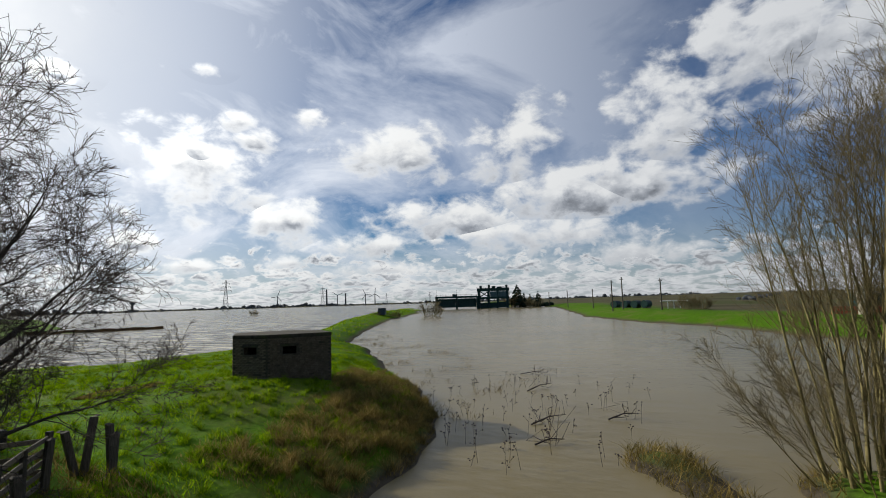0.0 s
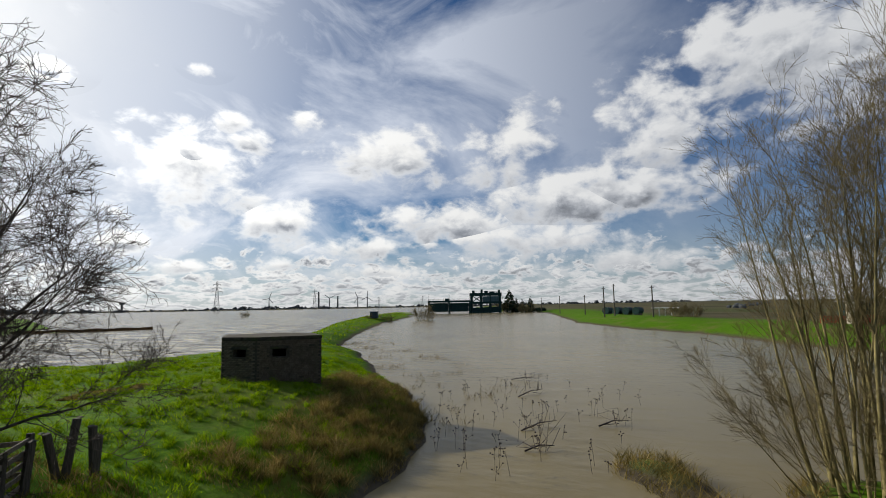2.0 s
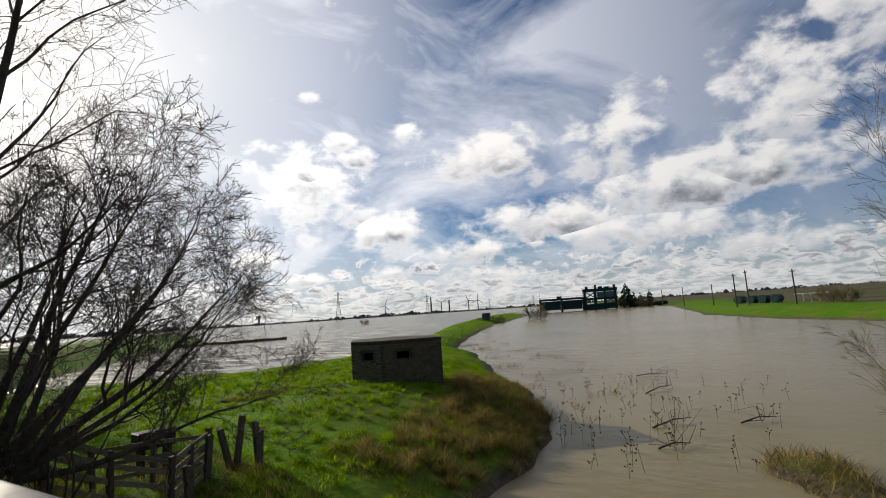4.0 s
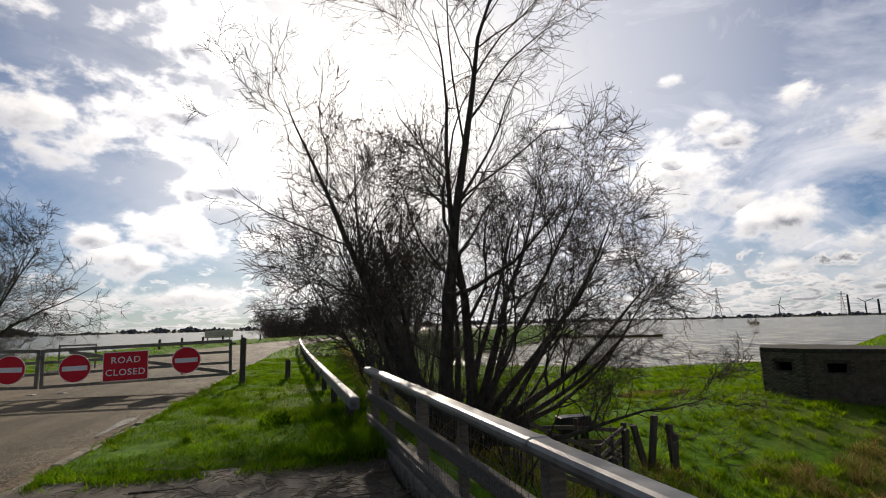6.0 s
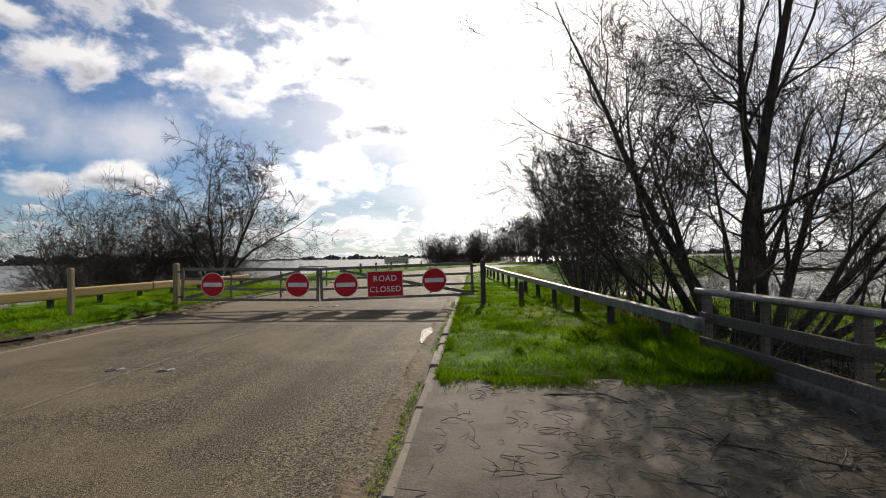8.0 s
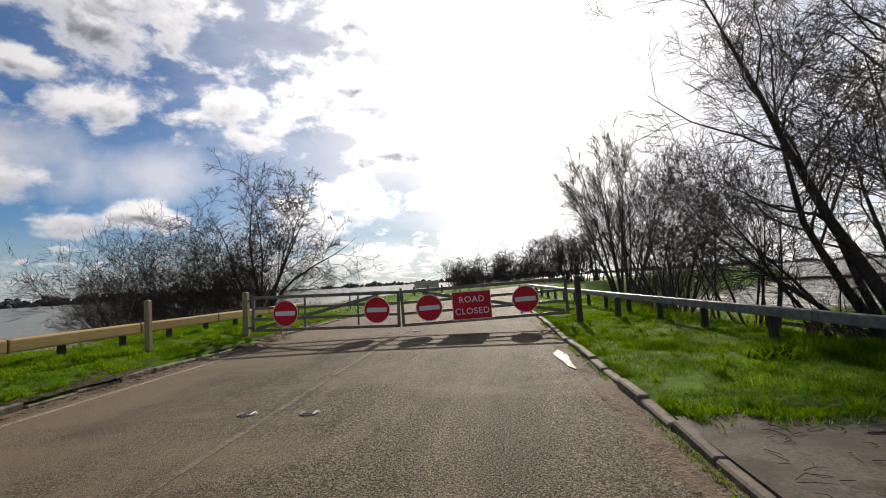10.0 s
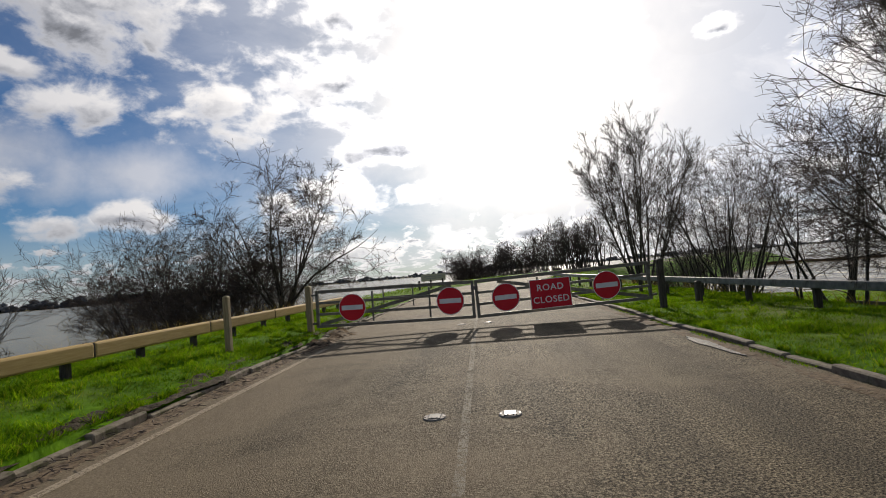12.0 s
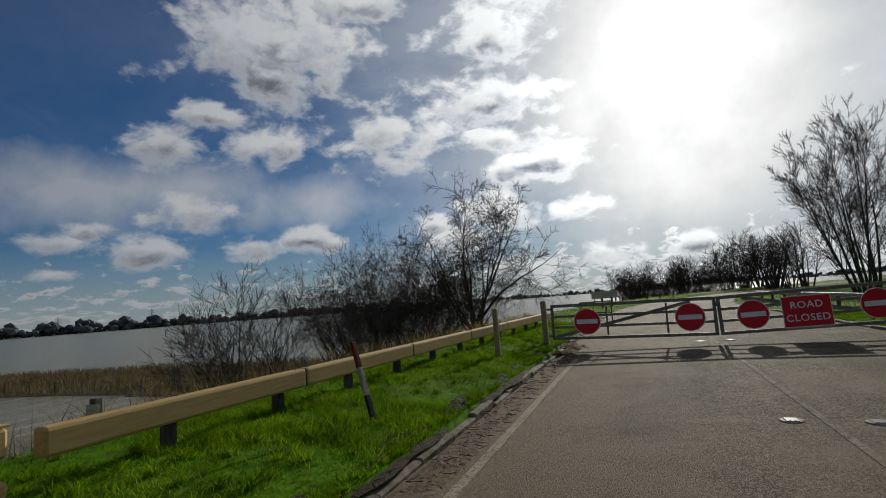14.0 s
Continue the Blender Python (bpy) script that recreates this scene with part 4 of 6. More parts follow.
fence_run([(11.0, -4.2), (12.2, -3.95), (13.55, -3.65)], [1.25, 1.25, 1.3], (0.3, 0.62, 0.94, 1.18), pen)
fence_run([(13.55, -3.65), (14.35, -2.95), (15.2, -2.2)], [1.3, 1.2, 1.3], (0.2, 0.44, 0.68, 0.92, 1.16), pen)
fence_run([(10.4, -0.3), (11.6, -0.8), (12.8, -1.2), (14.0, -1.7), (15.2, -2.2)], [1.25, 1.25, 1.25, 1.35, 1.3], (0.4, 0.75, 1.1), pen)
fence_run([(10.1, -3.8), (10.4, -1.8), (10.6, 0.2), (10.7, 2.2)], [1.15, 1.1, 1.15, 1.1], (0.45, 0.75, 1.02), pen)
for x, y, h, tilt in ((16.18, -2.05, 1.45, 9), (16.5, -2.5, 1.3, -4), (13.7, -4.2, 1.2, -4), (15.9, -1.9, 1.2, -14), (16.62, -2.42, 1.0, 3), (15.05, -2.45, 1.2, 5)):
    square_post((x, y, float(land(x, y))), h, 0.15, M_POST, "weathered leaning timber post in the grass", "field posts", (0, tilt))
trough = thing("feed_trough", (14.5, -0.6, float(land(14.5, -0.6))), "dark metal feed trough behind the pen", "trough")
part("basin", boxed((1.0, 0.5, 0.46), (0, 0, 0.95), 0.03), M_BLACK, trough)
for dx in (-0.35, 0.35):
    part("leg", boxed((0.08, 0.4, 0.8), (dx, 0, 0.38), 0.01), M_BLACK, trough)
for x, y in ((38.2, 31.0),):
    square_post((x, y, -4.1), 1.1, 0.12, M_POST, "lone dark post at the water's edge", "water posts")


# ---- trees ----
def grow(rng, stems, levels, spread, rise=0.06, wiggle=0.16, min_len=0.12, thin=0.0045):
    """Branches as (points, radii, level): each stem forks again and again."""
    out = []
    todo = [(np.array(p, float), np.array(d, float) / np.linalg.norm(d), ln, r, 0) for p, d, ln, r in stems]
    while todo:
        p, d, ln, r, lev = todo.pop()
        k = (9, 6, 5, 3, 2, 2)[min(lev, 5)]
        pts, dirs = [p], [d]
        for i in range(k):
            d = d + rng.normal(0, wiggle * (0.42 if lev == 0 else 1.0), 3) + np.array((0, 0, rise if lev < 2 else rise * 0.4))
            d /= np.linalg.norm(d)
            p = p + d * (ln / k)
            pts.append(p)
            dirs.append(d)
        end = max(r * (0.22 if lev else 0.04), thin * 0.65)
        rad = r + (end - r) * (np.arange(k + 1) / k) ** (0.8 if lev else 0.72)
        out.append((np.array(pts), rad, lev))
        if lev >= len(levels):
            continue
        num, ratio, angle = levels[lev]
        num = max(1, int(round(num * rng.uniform(0.75, 1.25))))
        for j in range(num):
            t = rng.uniform(0.2, 1.0) if lev else rng.uniform(0.12, 1.0) ** 0.6
            i = min(int(t * k), k - 1)
            f = t * k - i
            q = pts[i] * (1 - f) + pts[i + 1] * f
            side = np.cross(dirs[i], rng.normal(0, 1, 3))
            side /= np.linalg.norm(side) + 1e-9
            a = math.radians(angle * rng.uniform(0.6, 1.35))
            nd = dirs[i] * math.cos(a) + side * math.sin(a)
            nl = ln * ratio * (1.15 - (0.55 if lev else 0.45) * t) * rng.uniform(0.7, 1.25)
            if nl > min_len:
                todo.append((q, nd, nl, max(rad[i] * spread * rng.uniform(0.7, 1.0), thin), lev + 1))
    return out


def tree(name, place, label, category, branches, bark, twig, group="", wood_to=1):
    t = thing(name, place, label, category, group)
    wood, fine = Tubes(), Tubes()
    single = sum(1 for b in branches if b[2] == 0) == 1
    for pts, rad, lev in branches:
        if lev == 0:
            stem = Tubes()
            stem.add(pts, rad, 9)
            link("trunk" if single else "stem", stem.mesh("stem"), bark, t)
        elif lev <= wood_to:
            wood.add(pts, rad, 6)
        else:
            fine.add(pts, rad, 4 if lev == wood_to + 1 else 3)
    if wood.count:
        tagged(link("limb", wood.mesh("limb"), bark, t), kind="stuff")
    if fine.count:
        tagged(link("crown", fine.mesh("crown"), twig, t, "bare twiggy crown"), kind="stuff")
    return t


rng = np.random.default_rng(5)
BUSHY = [(15, 0.35, 48), (8, 0.50, 46), (6, 0.56, 44), (1.3, 0.75, 36)]

# big bare tree behind the parapet: upright trunks and long leaning limbs
tx, ty = 9.7, -5.0
tz = float(land(tx, ty)) - 0.2
stems = [((-0.4, -0.3, 0), (0.0, 0.0, 1), 10.8, 0.19), ((0.45, 0.2, 0), (0.05, 0.03, 1), 9.6, 0.16), ((-0.5, -0.1, 1.0), (-0.62, 0.08, 0.72), 7.2, 0.15), ((-0.5, 0.3, 0.7), (-0.48, 0.15, 0.85), 6.2, 0.12),
         ((-0.4, 0.2, 0.8), (-0.72, 0.42, 0.50), 4.8, 0.08), ((0.5, 0.1, 0.8), (0.42, 0.05, 0.90), 6.0, 0.12), ((0.6, 0.2, 0.6), (0.68, 0.1, 0.66), 5.8, 0.13), ((0.7, 0.0, 0.5), (0.90, -0.05, 0.42), 5.3, 0.12),
         ((0.6, 0.0, 0.4), (1.0, -0.08, 0.12), 5.0, 0.09), ((0.6, -0.2, 0.3), (1.0, -0.3, -0.12), 4.8, 0.08), ((0.2, 0.6, 0.2), (0.12, 0.62, 0.75), 6.2, 0.11), ((0.15, -0.4, 0.3), (0.15, -0.5, 0.85), 5.8, 0.10)]
stems += [((-0.4, -0.4, 0.2), (-0.4, -0.45, 0.8), 5.2, 0.09), ((0.5, 0.5, 0.1), (0.5, 0.5, 0.72), 6.0, 0.11), ((0.5, -0.3, 0.2), (0.55, -0.4, 0.72), 5.4, 0.09), ((-0.3, 0.3, 0.1), (-0.30, 0.15, 1.0), 6.0, 0.12), ((0.2, 0.3, 0.1), (0.24, 0.18, 1.0), 6.2, 0.12),
          ((-0.1, -0.3, 0.1), (-0.16, -0.15, 1.0), 5.6, 0.11), ((-0.5, 0.4, 0.1), (-0.7, 0.4, 0.5), 5.0, 0.08), ((0.5, 0.6, 0.0), (0.85, 0.4, 0.22), 5.2, 0.09), ((0.6, 0.1, 0.2), (0.78, -0.25, 0.55), 5.6, 0.09), ((-0.2, 0.5, 0.1), (-0.4, 0.55, 0.6), 4.8, 0.08)]
tree("bare_tree", (tx, ty, tz), "large bare many-stemmed willow tree behind the parapet", "tree", grow(rng, stems, BUSHY, 0.48, 0.075, 0.19, thin=0.0050), M_BARK, M_TWIG)


def shrub(name, place, height, count, lean, label, category, levels, bark=None, twig=None, group="", radius=0.06, spread=0.55, rise=0.07, foot=0.5, thin=0.006):
    st = []
    for i in range(count):
        a = rng.uniform(0, 2 * math.pi)
        ln = lean * rng.uniform(0.15, 1.1)
        st.append(((math.cos(a) * foot * rng.uniform(0, 1), math.sin(a) * foot * rng.uniform(0, 1), -0.15), (math.cos(a) * ln, math.sin(a) * ln, 1), height * rng.uniform(0.65, 1.12) / (1 + ln * 0.35), radius * rng.uniform(0.6, 1.2)))
    return tree(name, place, label, category, grow(rng, st, levels, spread, rise, thin=thin), bark or M_BARK, twig or M_TWIG, group, 0)


def on_land(x, y, dz=-0.1):
    return (x, y, max(float(land(x, y)), -4.1) + dz)


THICK = [(9, 0.44, 44), (5, 0.52, 42), (4, 0.6, 38)]
UPRIGHT = [(13, 0.36, 24), (7, 0.5, 28), (4, 0.55, 30)]
# thicket along the right bank beyond the parapet
clump = shrub("bare_shrub", on_land(9.6, 1.0), 5.6, 10, 0.6, "dense bare shrub on the road bank", "shrub", THICK, group="bank shrubs", foot=0.9, thin=0.0045)
for x, y, s, a in ((9.0, 5.0, 1.05, 80), (9.6, 8.4, 1.1, 300), (10.6, 12.2, 1.0, 120), (9.5, -3.2, 0.45, 30), (10.6, -6.0, 0.5, 240), (9.0, -6.4, 0.42, 150), (11.0, 9.5, 0.9, 170), (10.8, 14.5, 0.6, 20), (12.0, 20.0, 0.5, 250), (13.0, 25.0, 0.6, 60), (17.5, 31.0, 0.8, 200), (20.0, 36.0, 0.75, 310)):
    o = copy_thing(clump, pose(*on_land(x, y), 0, 0, a) @ Matrix.Diagonal((s, s, s, 1)))
    o.matrix_basis = pose(*on_land(x, y), 0, 0, a) @ Matrix.Diagonal((s, s, s, 1))
# tall upright tree beyond the gate
tree("bare_tree", on_land(14.2, 32.2), "tall bare upright willow beyond the gate", "tree",
     grow(rng, [((rng.uniform(-0.4, 0.4), rng.uniform(-0.4, 0.4), 0), (0.5 * math.cos(i * 2.4) * (i / 13) ** 0.5, 0.5 * math.sin(i * 2.4) * (i / 13) ** 0.5, 1), rng.uniform(13.2, 14.6) * (1.05 - 0.26 * i / 13), 0.16) for i in range(13)], [(19, 0.25, 27), (8, 0.46, 30), (5, 0.55, 30)], 0.42, 0.03, 0.05, thin=0.011), M_BARK, M_TWIG)
# trees on the left bank
crown = []
for i in range(10):
    a, b = i * 2.4, 0.08 + 0.95 * (i / 9) ** 0.9
    crown.append(((0.25 * math.cos(a), 0.25 * math.sin(a), 1.0 + 1.4 * (i % 3) / 2), (b * math.cos(a), b * math.sin(a), 1), rng.uniform(8.6, 9.6) * (1.0 - 0.18 * b), 0.13))
tree("bare_tree", on_land(-13.0, 19.5), "bare wide-crowned tree on the flooded bank", "tree",
     grow(rng, crown + [((0, 0, 0), (0.02, 0, 1), 6.0, 0.26)], [(13, 0.38, 54), (8, 0.50, 50), (5, 0.58, 46)], 0.50, 0.02, 0.20, thin=0.012), M_BARK, M_TWIG)
left = shrub("bare_shrub", on_land(-18.5, 19.5), 10.4, 27, 1.1, "dense bare waterside shrub", "shrub", [(9, 0.44, 50), (6, 0.54, 46), (4, 0.6, 40)], group="waterside shrubs", radius=0.1, foot=1.0, rise=0.04, thin=0.0105)
for x, y, s, a in ((-22.5, 21.0, 1.0, 140), (-17.0, 24.0, 0.95, 260), (-27.0, 24.0, 0.75, 40)):
    o = copy_thing(left, pose(*on_land(x, y), 0, 0, a))
    o.matrix_basis = pose(*on_land(x, y), 0, 0, a) @ Matrix.Diagonal((s, s, s, 1))
shrub("bare_shrub", on_land(-13.6, -1.8), 5.4, 24, 0.8, "small bare reddish shrub on the bank", "shrub", [(11, 0.36, 34), (7, 0.5, 36)], group="bank shrubs", radius=0.04, thin=0.008)
# far row where the road runs into the water
far_tree = shrub("bare_tree", on_land(20, 72), 9.6, 10, 0.5, "bare tree in a row beside the flooded road", "tree", [(9, 0.4, 38), (6, 0.5, 40)], group="far roadside trees", radius=0.13, foot=1.0, thin=0.021)
for i in range(34):
    x, y, s, a = -7 + i * 0.76 + rng.uniform(-1, 1), 120 - i * 1.45 + rng.uniform(-4, 4), rng.uniform(0.75, 1.2), rng.uniform(0, 360)
    o = copy_thing(far_tree, pose(*on_land(x, y), 0, 0, a))
    o.matrix_basis = pose(*on_land(x, y), 0, 0, a) @ Matrix.Diagonal((s, s, s, 1))
# willow coppice on the drowned bank
def coppice(x, y, count, tall, low, label):
    """Straight pale stems from one stool, with arching shoots round the foot."""
    st = []
    for i in range(count):
        a, ln, r = i * 2.4, 0.03 + 0.15 * (i / count), 0.25 + 1.2 * (i / count)
        st.append(((r * math.cos(a), r * math.sin(a), 0), (ln * math.cos(a), ln * math.sin(a), 1), tall * rng.uniform(0.82, 1.04), rng.uniform(0.055, 0.095)))
    for i in range(low):
        a, ln = rng.uniform(0, 2 * math.pi), rng.uniform(0.45, 1.3)
        st.append(((rng.uniform(0.2, 1.6) * math.cos(a), rng.uniform(0.2, 1.6) * math.sin(a), 0), (ln * math.cos(a), ln * math.sin(a), 1), rng.uniform(3.0, 5.6), rng.uniform(0.018, 0.035)))
    return tree("willow", (x, y, -4.1), label, "tree", grow(rng, st, [(19, 0.26, 28), (6, 0.48, 32), (3, 0.5, 32)], 0.42, 0.03, 0.09, thin=0.005), M_WILLOWBARK, M_WILLOWTWIG, "willow coppice", wood_to=0)


coppice(25.9, -20.6, 22, 10.4, 34, "bare yellowish willow coppice with shoots trailing in the flood")
coppice(26.2, -23.6, 17, 12.4, 14, "tall bare yellowish willow coppice standing in the flood")


# ---- things on the flood and along the horizon ----
def lattice(t, foot, top, height, arms, r):
    """A square lattice tower of four legs, crossed bracing and arms."""
    def at(h):
        w = foot + (top - foot) * min(h / height / 0.8, 1.0)
        return [Vector((sx * w / 2, sy * w / 2, h)) for sx, sy in ((-1, -1), (1, -1), (1, 1), (-1, 1))]
    hs = [0, 0.16, 0.30, 0.42, 0.53, 0.63, 0.72, 0.80, 0.90, 1.0]
    for k in range(4):
        bm = bmesh.new()
        for a, b in zip(hs, hs[1:]):
            bar(bm, at(a * height)[k], at(b * height)[k], r, r)
        part("leg", bm, M_STEEL, t)
    bm = bmesh.new()
    for a, b in zip(hs, hs[1:]):
        p, q = at(a * height), at(b * height)
        for k in range(4):
            j = (k + 1) % 4
            bar(bm, p[k], q[j], r * 0.6, r * 0.6)
            bar(bm, p[j], q[k], r * 0.6, r * 0.6)
            bar(bm, q[k], q[j], r * 0.6, r * 0.6)
    part("bracing", bm, M_STEEL, t)
    for h, w in arms:
        bm = bmesh.new()
        for s in (-1, 1):
            bar(bm, (0, 0, h), (s * w, 0, h + 0.4), r * 0.9, r * 0.9)
            bar(bm, (0, 0, h + 2.2), (s * w, 0, h + 0.4), r * 0.7, r * 0.7)
            bar(bm, (s * w, 0, h + 0.4), (s * w, 0, h - 2.0), r * 0.8, r * 0.8)
        part("cross_arm", bm, M_STEEL, t)


pylon = thing("pylon", (601.3, 660.7, -4.6), "grey lattice power pylon standing in flood water", "pylon", "pylons", turn=138)
lattice(pylon, 9.5, 2.0, 50.0, ((33, 8.5), (39, 7.0), (45, 5.5)), 0.5)
for x, y, z, s, a in ((1018.4, 802, -4.6, 1.0, 128), (1702.9, 1045.7, -4.6, 0.85, 120), (1608.5, 807.8, -4.6, 0.8, 117), (-1166.4, 931, -3, 0.92, 51), (-1532.3, 933.2, -3, 0.95, 58), (-1950.8, 1006, -3, 1.1, 62)):
    o = copy_thing(pylon, pose(x, y, z, 0, 0, a))
    o.matrix_basis = pose(x, y, z, 0, 0, a) @ Matrix.Diagonal((s, s, s, 1))


def turbine(x, y, height, spin):
    t = thing("wind_turbine", (x, y, -4), "white three-bladed wind turbine far across the flood", "wind turbine", "wind turbines", turn=math.degrees(math.atan2(-x, y)))
    part("tower", rodded((0, 0, 0), (0, 0, height), 2.0, 1.2, 10), M_STEEL, t)
    part("nacelle", boxed((2.6, 5.5, 2.6), (0, 0, height + 0.8), 0.5), M_STEEL, t)
    for k in range(3):
        a = radians(spin + 120 * k)
        part("blade", barred((0, -3.4, height + 0.8), (math.sin(a) * height * 0.58, -3.4, height + 0.8 + math.cos(a) * height * 0.58), 0.5, 1.7, 0.2), M_STEEL, t)


for x, y, h, a in ((1237, 1158, 34, 20), (1358, 1017, 33, 65), (1246, 831, 30, 95), (1262, 809, 31, 5)):
    turbine(x, y, h, a)
for x, y, h in ((1415, 1106, 56), (1534, 1115, 43)):
    c = thing("chimney", (x, y, -4), "tall dark brickworks chimney on the horizon", "chimney", "chimneys")
    part("stack", rodded((0, 0, 0), (0, 0, h), 3.2, 2.3, 12), M_HAZEDFAR, c)
    part("rim", rodded((0, 0, h), (0, 0, h + 1.2), 2.7, 2.7, 12), M_HAZEDFAR, c)
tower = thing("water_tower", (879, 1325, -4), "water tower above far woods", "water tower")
part("shaft", rodded((0, 0, 0), (0, 0, 21), 3.0, 2.6, 12), M_HAZEDFAR, tower)
part("tank", rodded((0, 0, 20), (0, 0, 27), 6.0, 7.5, 14), M_HAZEDFAR, tower)

# woods all round the horizon
ico = bmesh.new()
bmesh.ops.create_icosphere(ico, subdivisions=1, radius=1.0)
ico.verts.ensure_lookup_table()
IV = np.array([v.co[:] for v in ico.verts])
IF = np.array([[v.index for v in f.verts] for f in ico.faces])
ico.free()


def crowns(name, centres, sizes, material, label, category, seed, stretch=0.8, kind="stuff"):
    r = np.random.default_rng(seed)
    vs, fs = [], []
    for i, (c, s) in enumerate(zip(centres, sizes)):
        rough = 1 + r.normal(0, 0.16, (len(IV), 1))
        vs.append(IV * rough * np.array((s, s, s * stretch)) + c)
        fs.append(IF + i * len(IV))
    return tagged(link(name, from_arrays(name, np.concatenate(vs).tolist(), np.concatenate(fs).tolist()), material), label, category, kind=kind)


cs, ss = [], []
for i in range(7000):
    az = rng.uniform(-math.pi, math.pi)
    deg = math.degrees(az)
    tall = 11.0 + 3.5 * math.sin(deg * 0.09 + 1.0) + 2.2 * math.sin(deg * 0.31) + (12.0 if -85 < deg < -25 else 0)
    if 55 < deg < 110:
        tall *= 0.6
    d = rng.uniform(1480, 1600)
    tall = max(3.0, tall) * (0.85 + 0.25 * math.sin(deg * 2.3) + 0.12 * math.sin(deg * 9.1))
    s = tall * rng.uniform(0.25, 0.5)
    cs.append((d * math.sin(az), d * math.cos(az), -4.0 + tall * rng.uniform(0.1, 0.85)))
    ss.append(s)
crowns("far_woods", cs, ss, M_HAZEDFAR, "dark line of far winter woods on the horizon", "woods", 3)
cs = [(rng.uniform(300, 900), 0, 0) for i in range(170)]
cs = [(x, -0.16 * x + rng.uniform(-6, 6) + 8, -2.0) if i % 2 else (x, -0.42 * x + rng.uniform(-6, 6) + 10, -2.0) for i, (x, y, z) in enumerate(cs)]
crowns("field_hedge", cs, [rng.uniform(1.0, 2.2) for c in cs], M_HAZEDFAR, "low dark hedges across the far fields", "hedge", 4)

# sluice with its lifting gates
sl = thing("sluice", (0, 0, 0), "dark green steel sluice with lifting gates across the river", "sluice")
a, b, c = Vector((303, 131, 0)), Vector((314.2, 107.2, 0)), Vector((321.5, 88.0, 0))
u = (c - a).normalized()
w = Vector((u.y, -u.x, 0))
for k in range(2):
    p, q = a.lerp(b, k * 0.5), a.lerp(b, k * 0.5 + 0.47)
    part("lifting_gate", barred(p + Vector((0, 0, 0.0)), q + Vector((0, 0, 0.0)), 0.8, 5.6, 0.1), M_DARKGREEN, sl)
    for j in range(4):
        m = p.lerp(q, (j + 0.5) / 4)
        part("gate_rib", boxed((0.9, 0.3, 5.4), (m.x, m.y, 0.0)), M_DARKGREEN, sl)
for k in range(3):
    p = a.lerp(b, k * 0.5)
    part("pier", boxed((3.0, 1.2, 9.0), (p.x, p.y, -0.4), 0.1, (0, 0, 20)), M_DARKGREEN, sl)
deck = part("walkway", barred(a + Vector((0, 0, 3.7)), b + Vector((0, 0, 3.7)), 2.8, 1.3), M_DARKGREEN, sl)
for k in range(9):
    p = a.lerp(b, k / 8)
    part("railing_post", boxed((0.1, 0.1, 1.2), (p.x - 1.0, p.y, 4.7)), M_DARKGREEN, deck)
part("railing", barred(a + Vector((-1.0, 0, 5.2)), b + Vector((-1.0, 0, 5.2)), 0.12, 0.12), M_DARKGREEN, deck)
part("hoist_house", boxed((2.4, 2.4, 1.5), (*a.lerp(b, 0.45)[:2], 4.9), 0.1), M_DARKGREEN, sl)
for t in (0.06, 0.36, 0.64, 0.94):
    p = b.lerp(c, t)
    part("tower_leg", boxed((1.8, 1.3, 12.6), (p.x, p.y, 1.6), 0.06), M_DARKGREEN, sl)
for z, h in ((7.9, 2.0), (2.6, 1.4)):
    part("tower_beam", barred(b + Vector((0, 0, z)), c + Vector((0, 0, z)), 2.2, h, 0.05), M_DARKGREEN, sl)
for k in range(8):
    p = b.lerp(c, k / 7)
    part("railing_post", boxed((0.1, 0.1, 1.1), (p.x - 1.0, p.y, 9.1)), M_DARKGREEN, sl)
part("railing", barred(b + Vector((-1.0, 0, 9.6)), c + Vector((-1.0, 0, 9.6)), 0.12, 0.12), M_DARKGREEN, sl)
part("raised_gate", barred(b.lerp(c, 0.42) + Vector((-0.7, 0, 4.9)), b.lerp(c, 0.92) + Vector((-0.7, 0, 4.9)), 0.5, 3.6, 0.05), M_GATESTEEL, sl, "blue-grey raised gate leaf")
for t0, z0, t1, z1 in ((0.08, 3.2, 0.36, 7.0), (0.36, 3.2, 0.08, 7.0)):
    part("tower_brace", barred(b.lerp(c, t0) + Vector((0, 0, z0)), b.lerp(c, t1) + Vector((0, 0, z1)), 0.5, 0.6), M_DARKGREEN, sl)
for t, h, w in ((0.12, 1.5, 1.4), (0.38, 2.2, 1.0), (0.52, 1.2, 2.2), (0.92, 1.8, 1.2)):
    p = b.lerp(c, t)
    part("hoist_motor", boxed((1.6, w, h), (p.x, p.y, 8.9 + h / 2), 0.15), M_DARKGREEN, sl)
part("winding_gear", boxed((1.8, 3.0, 1.0), (*b.lerp(c, 0.7)[:2], 9.2), 0.1), M_DARKGREEN, sl)
for k, t in enumerate((0.0, 0.5, 1.0)):
    p = a.lerp(b, t)
    part("lamp_mast", rodded((p.x, p.y, 4), (p.x, p.y, 8.5), 0.09, 0.06, 6), M_DARKGREEN, sl)
part("lower_gate", barred(b.lerp(c, 0.06) + Vector((0, 0, -2.4)), b.lerp(c, 0.9) + Vector((0, 0, -1.9)), 0.8, 3.6), M_DARKGREEN, sl)


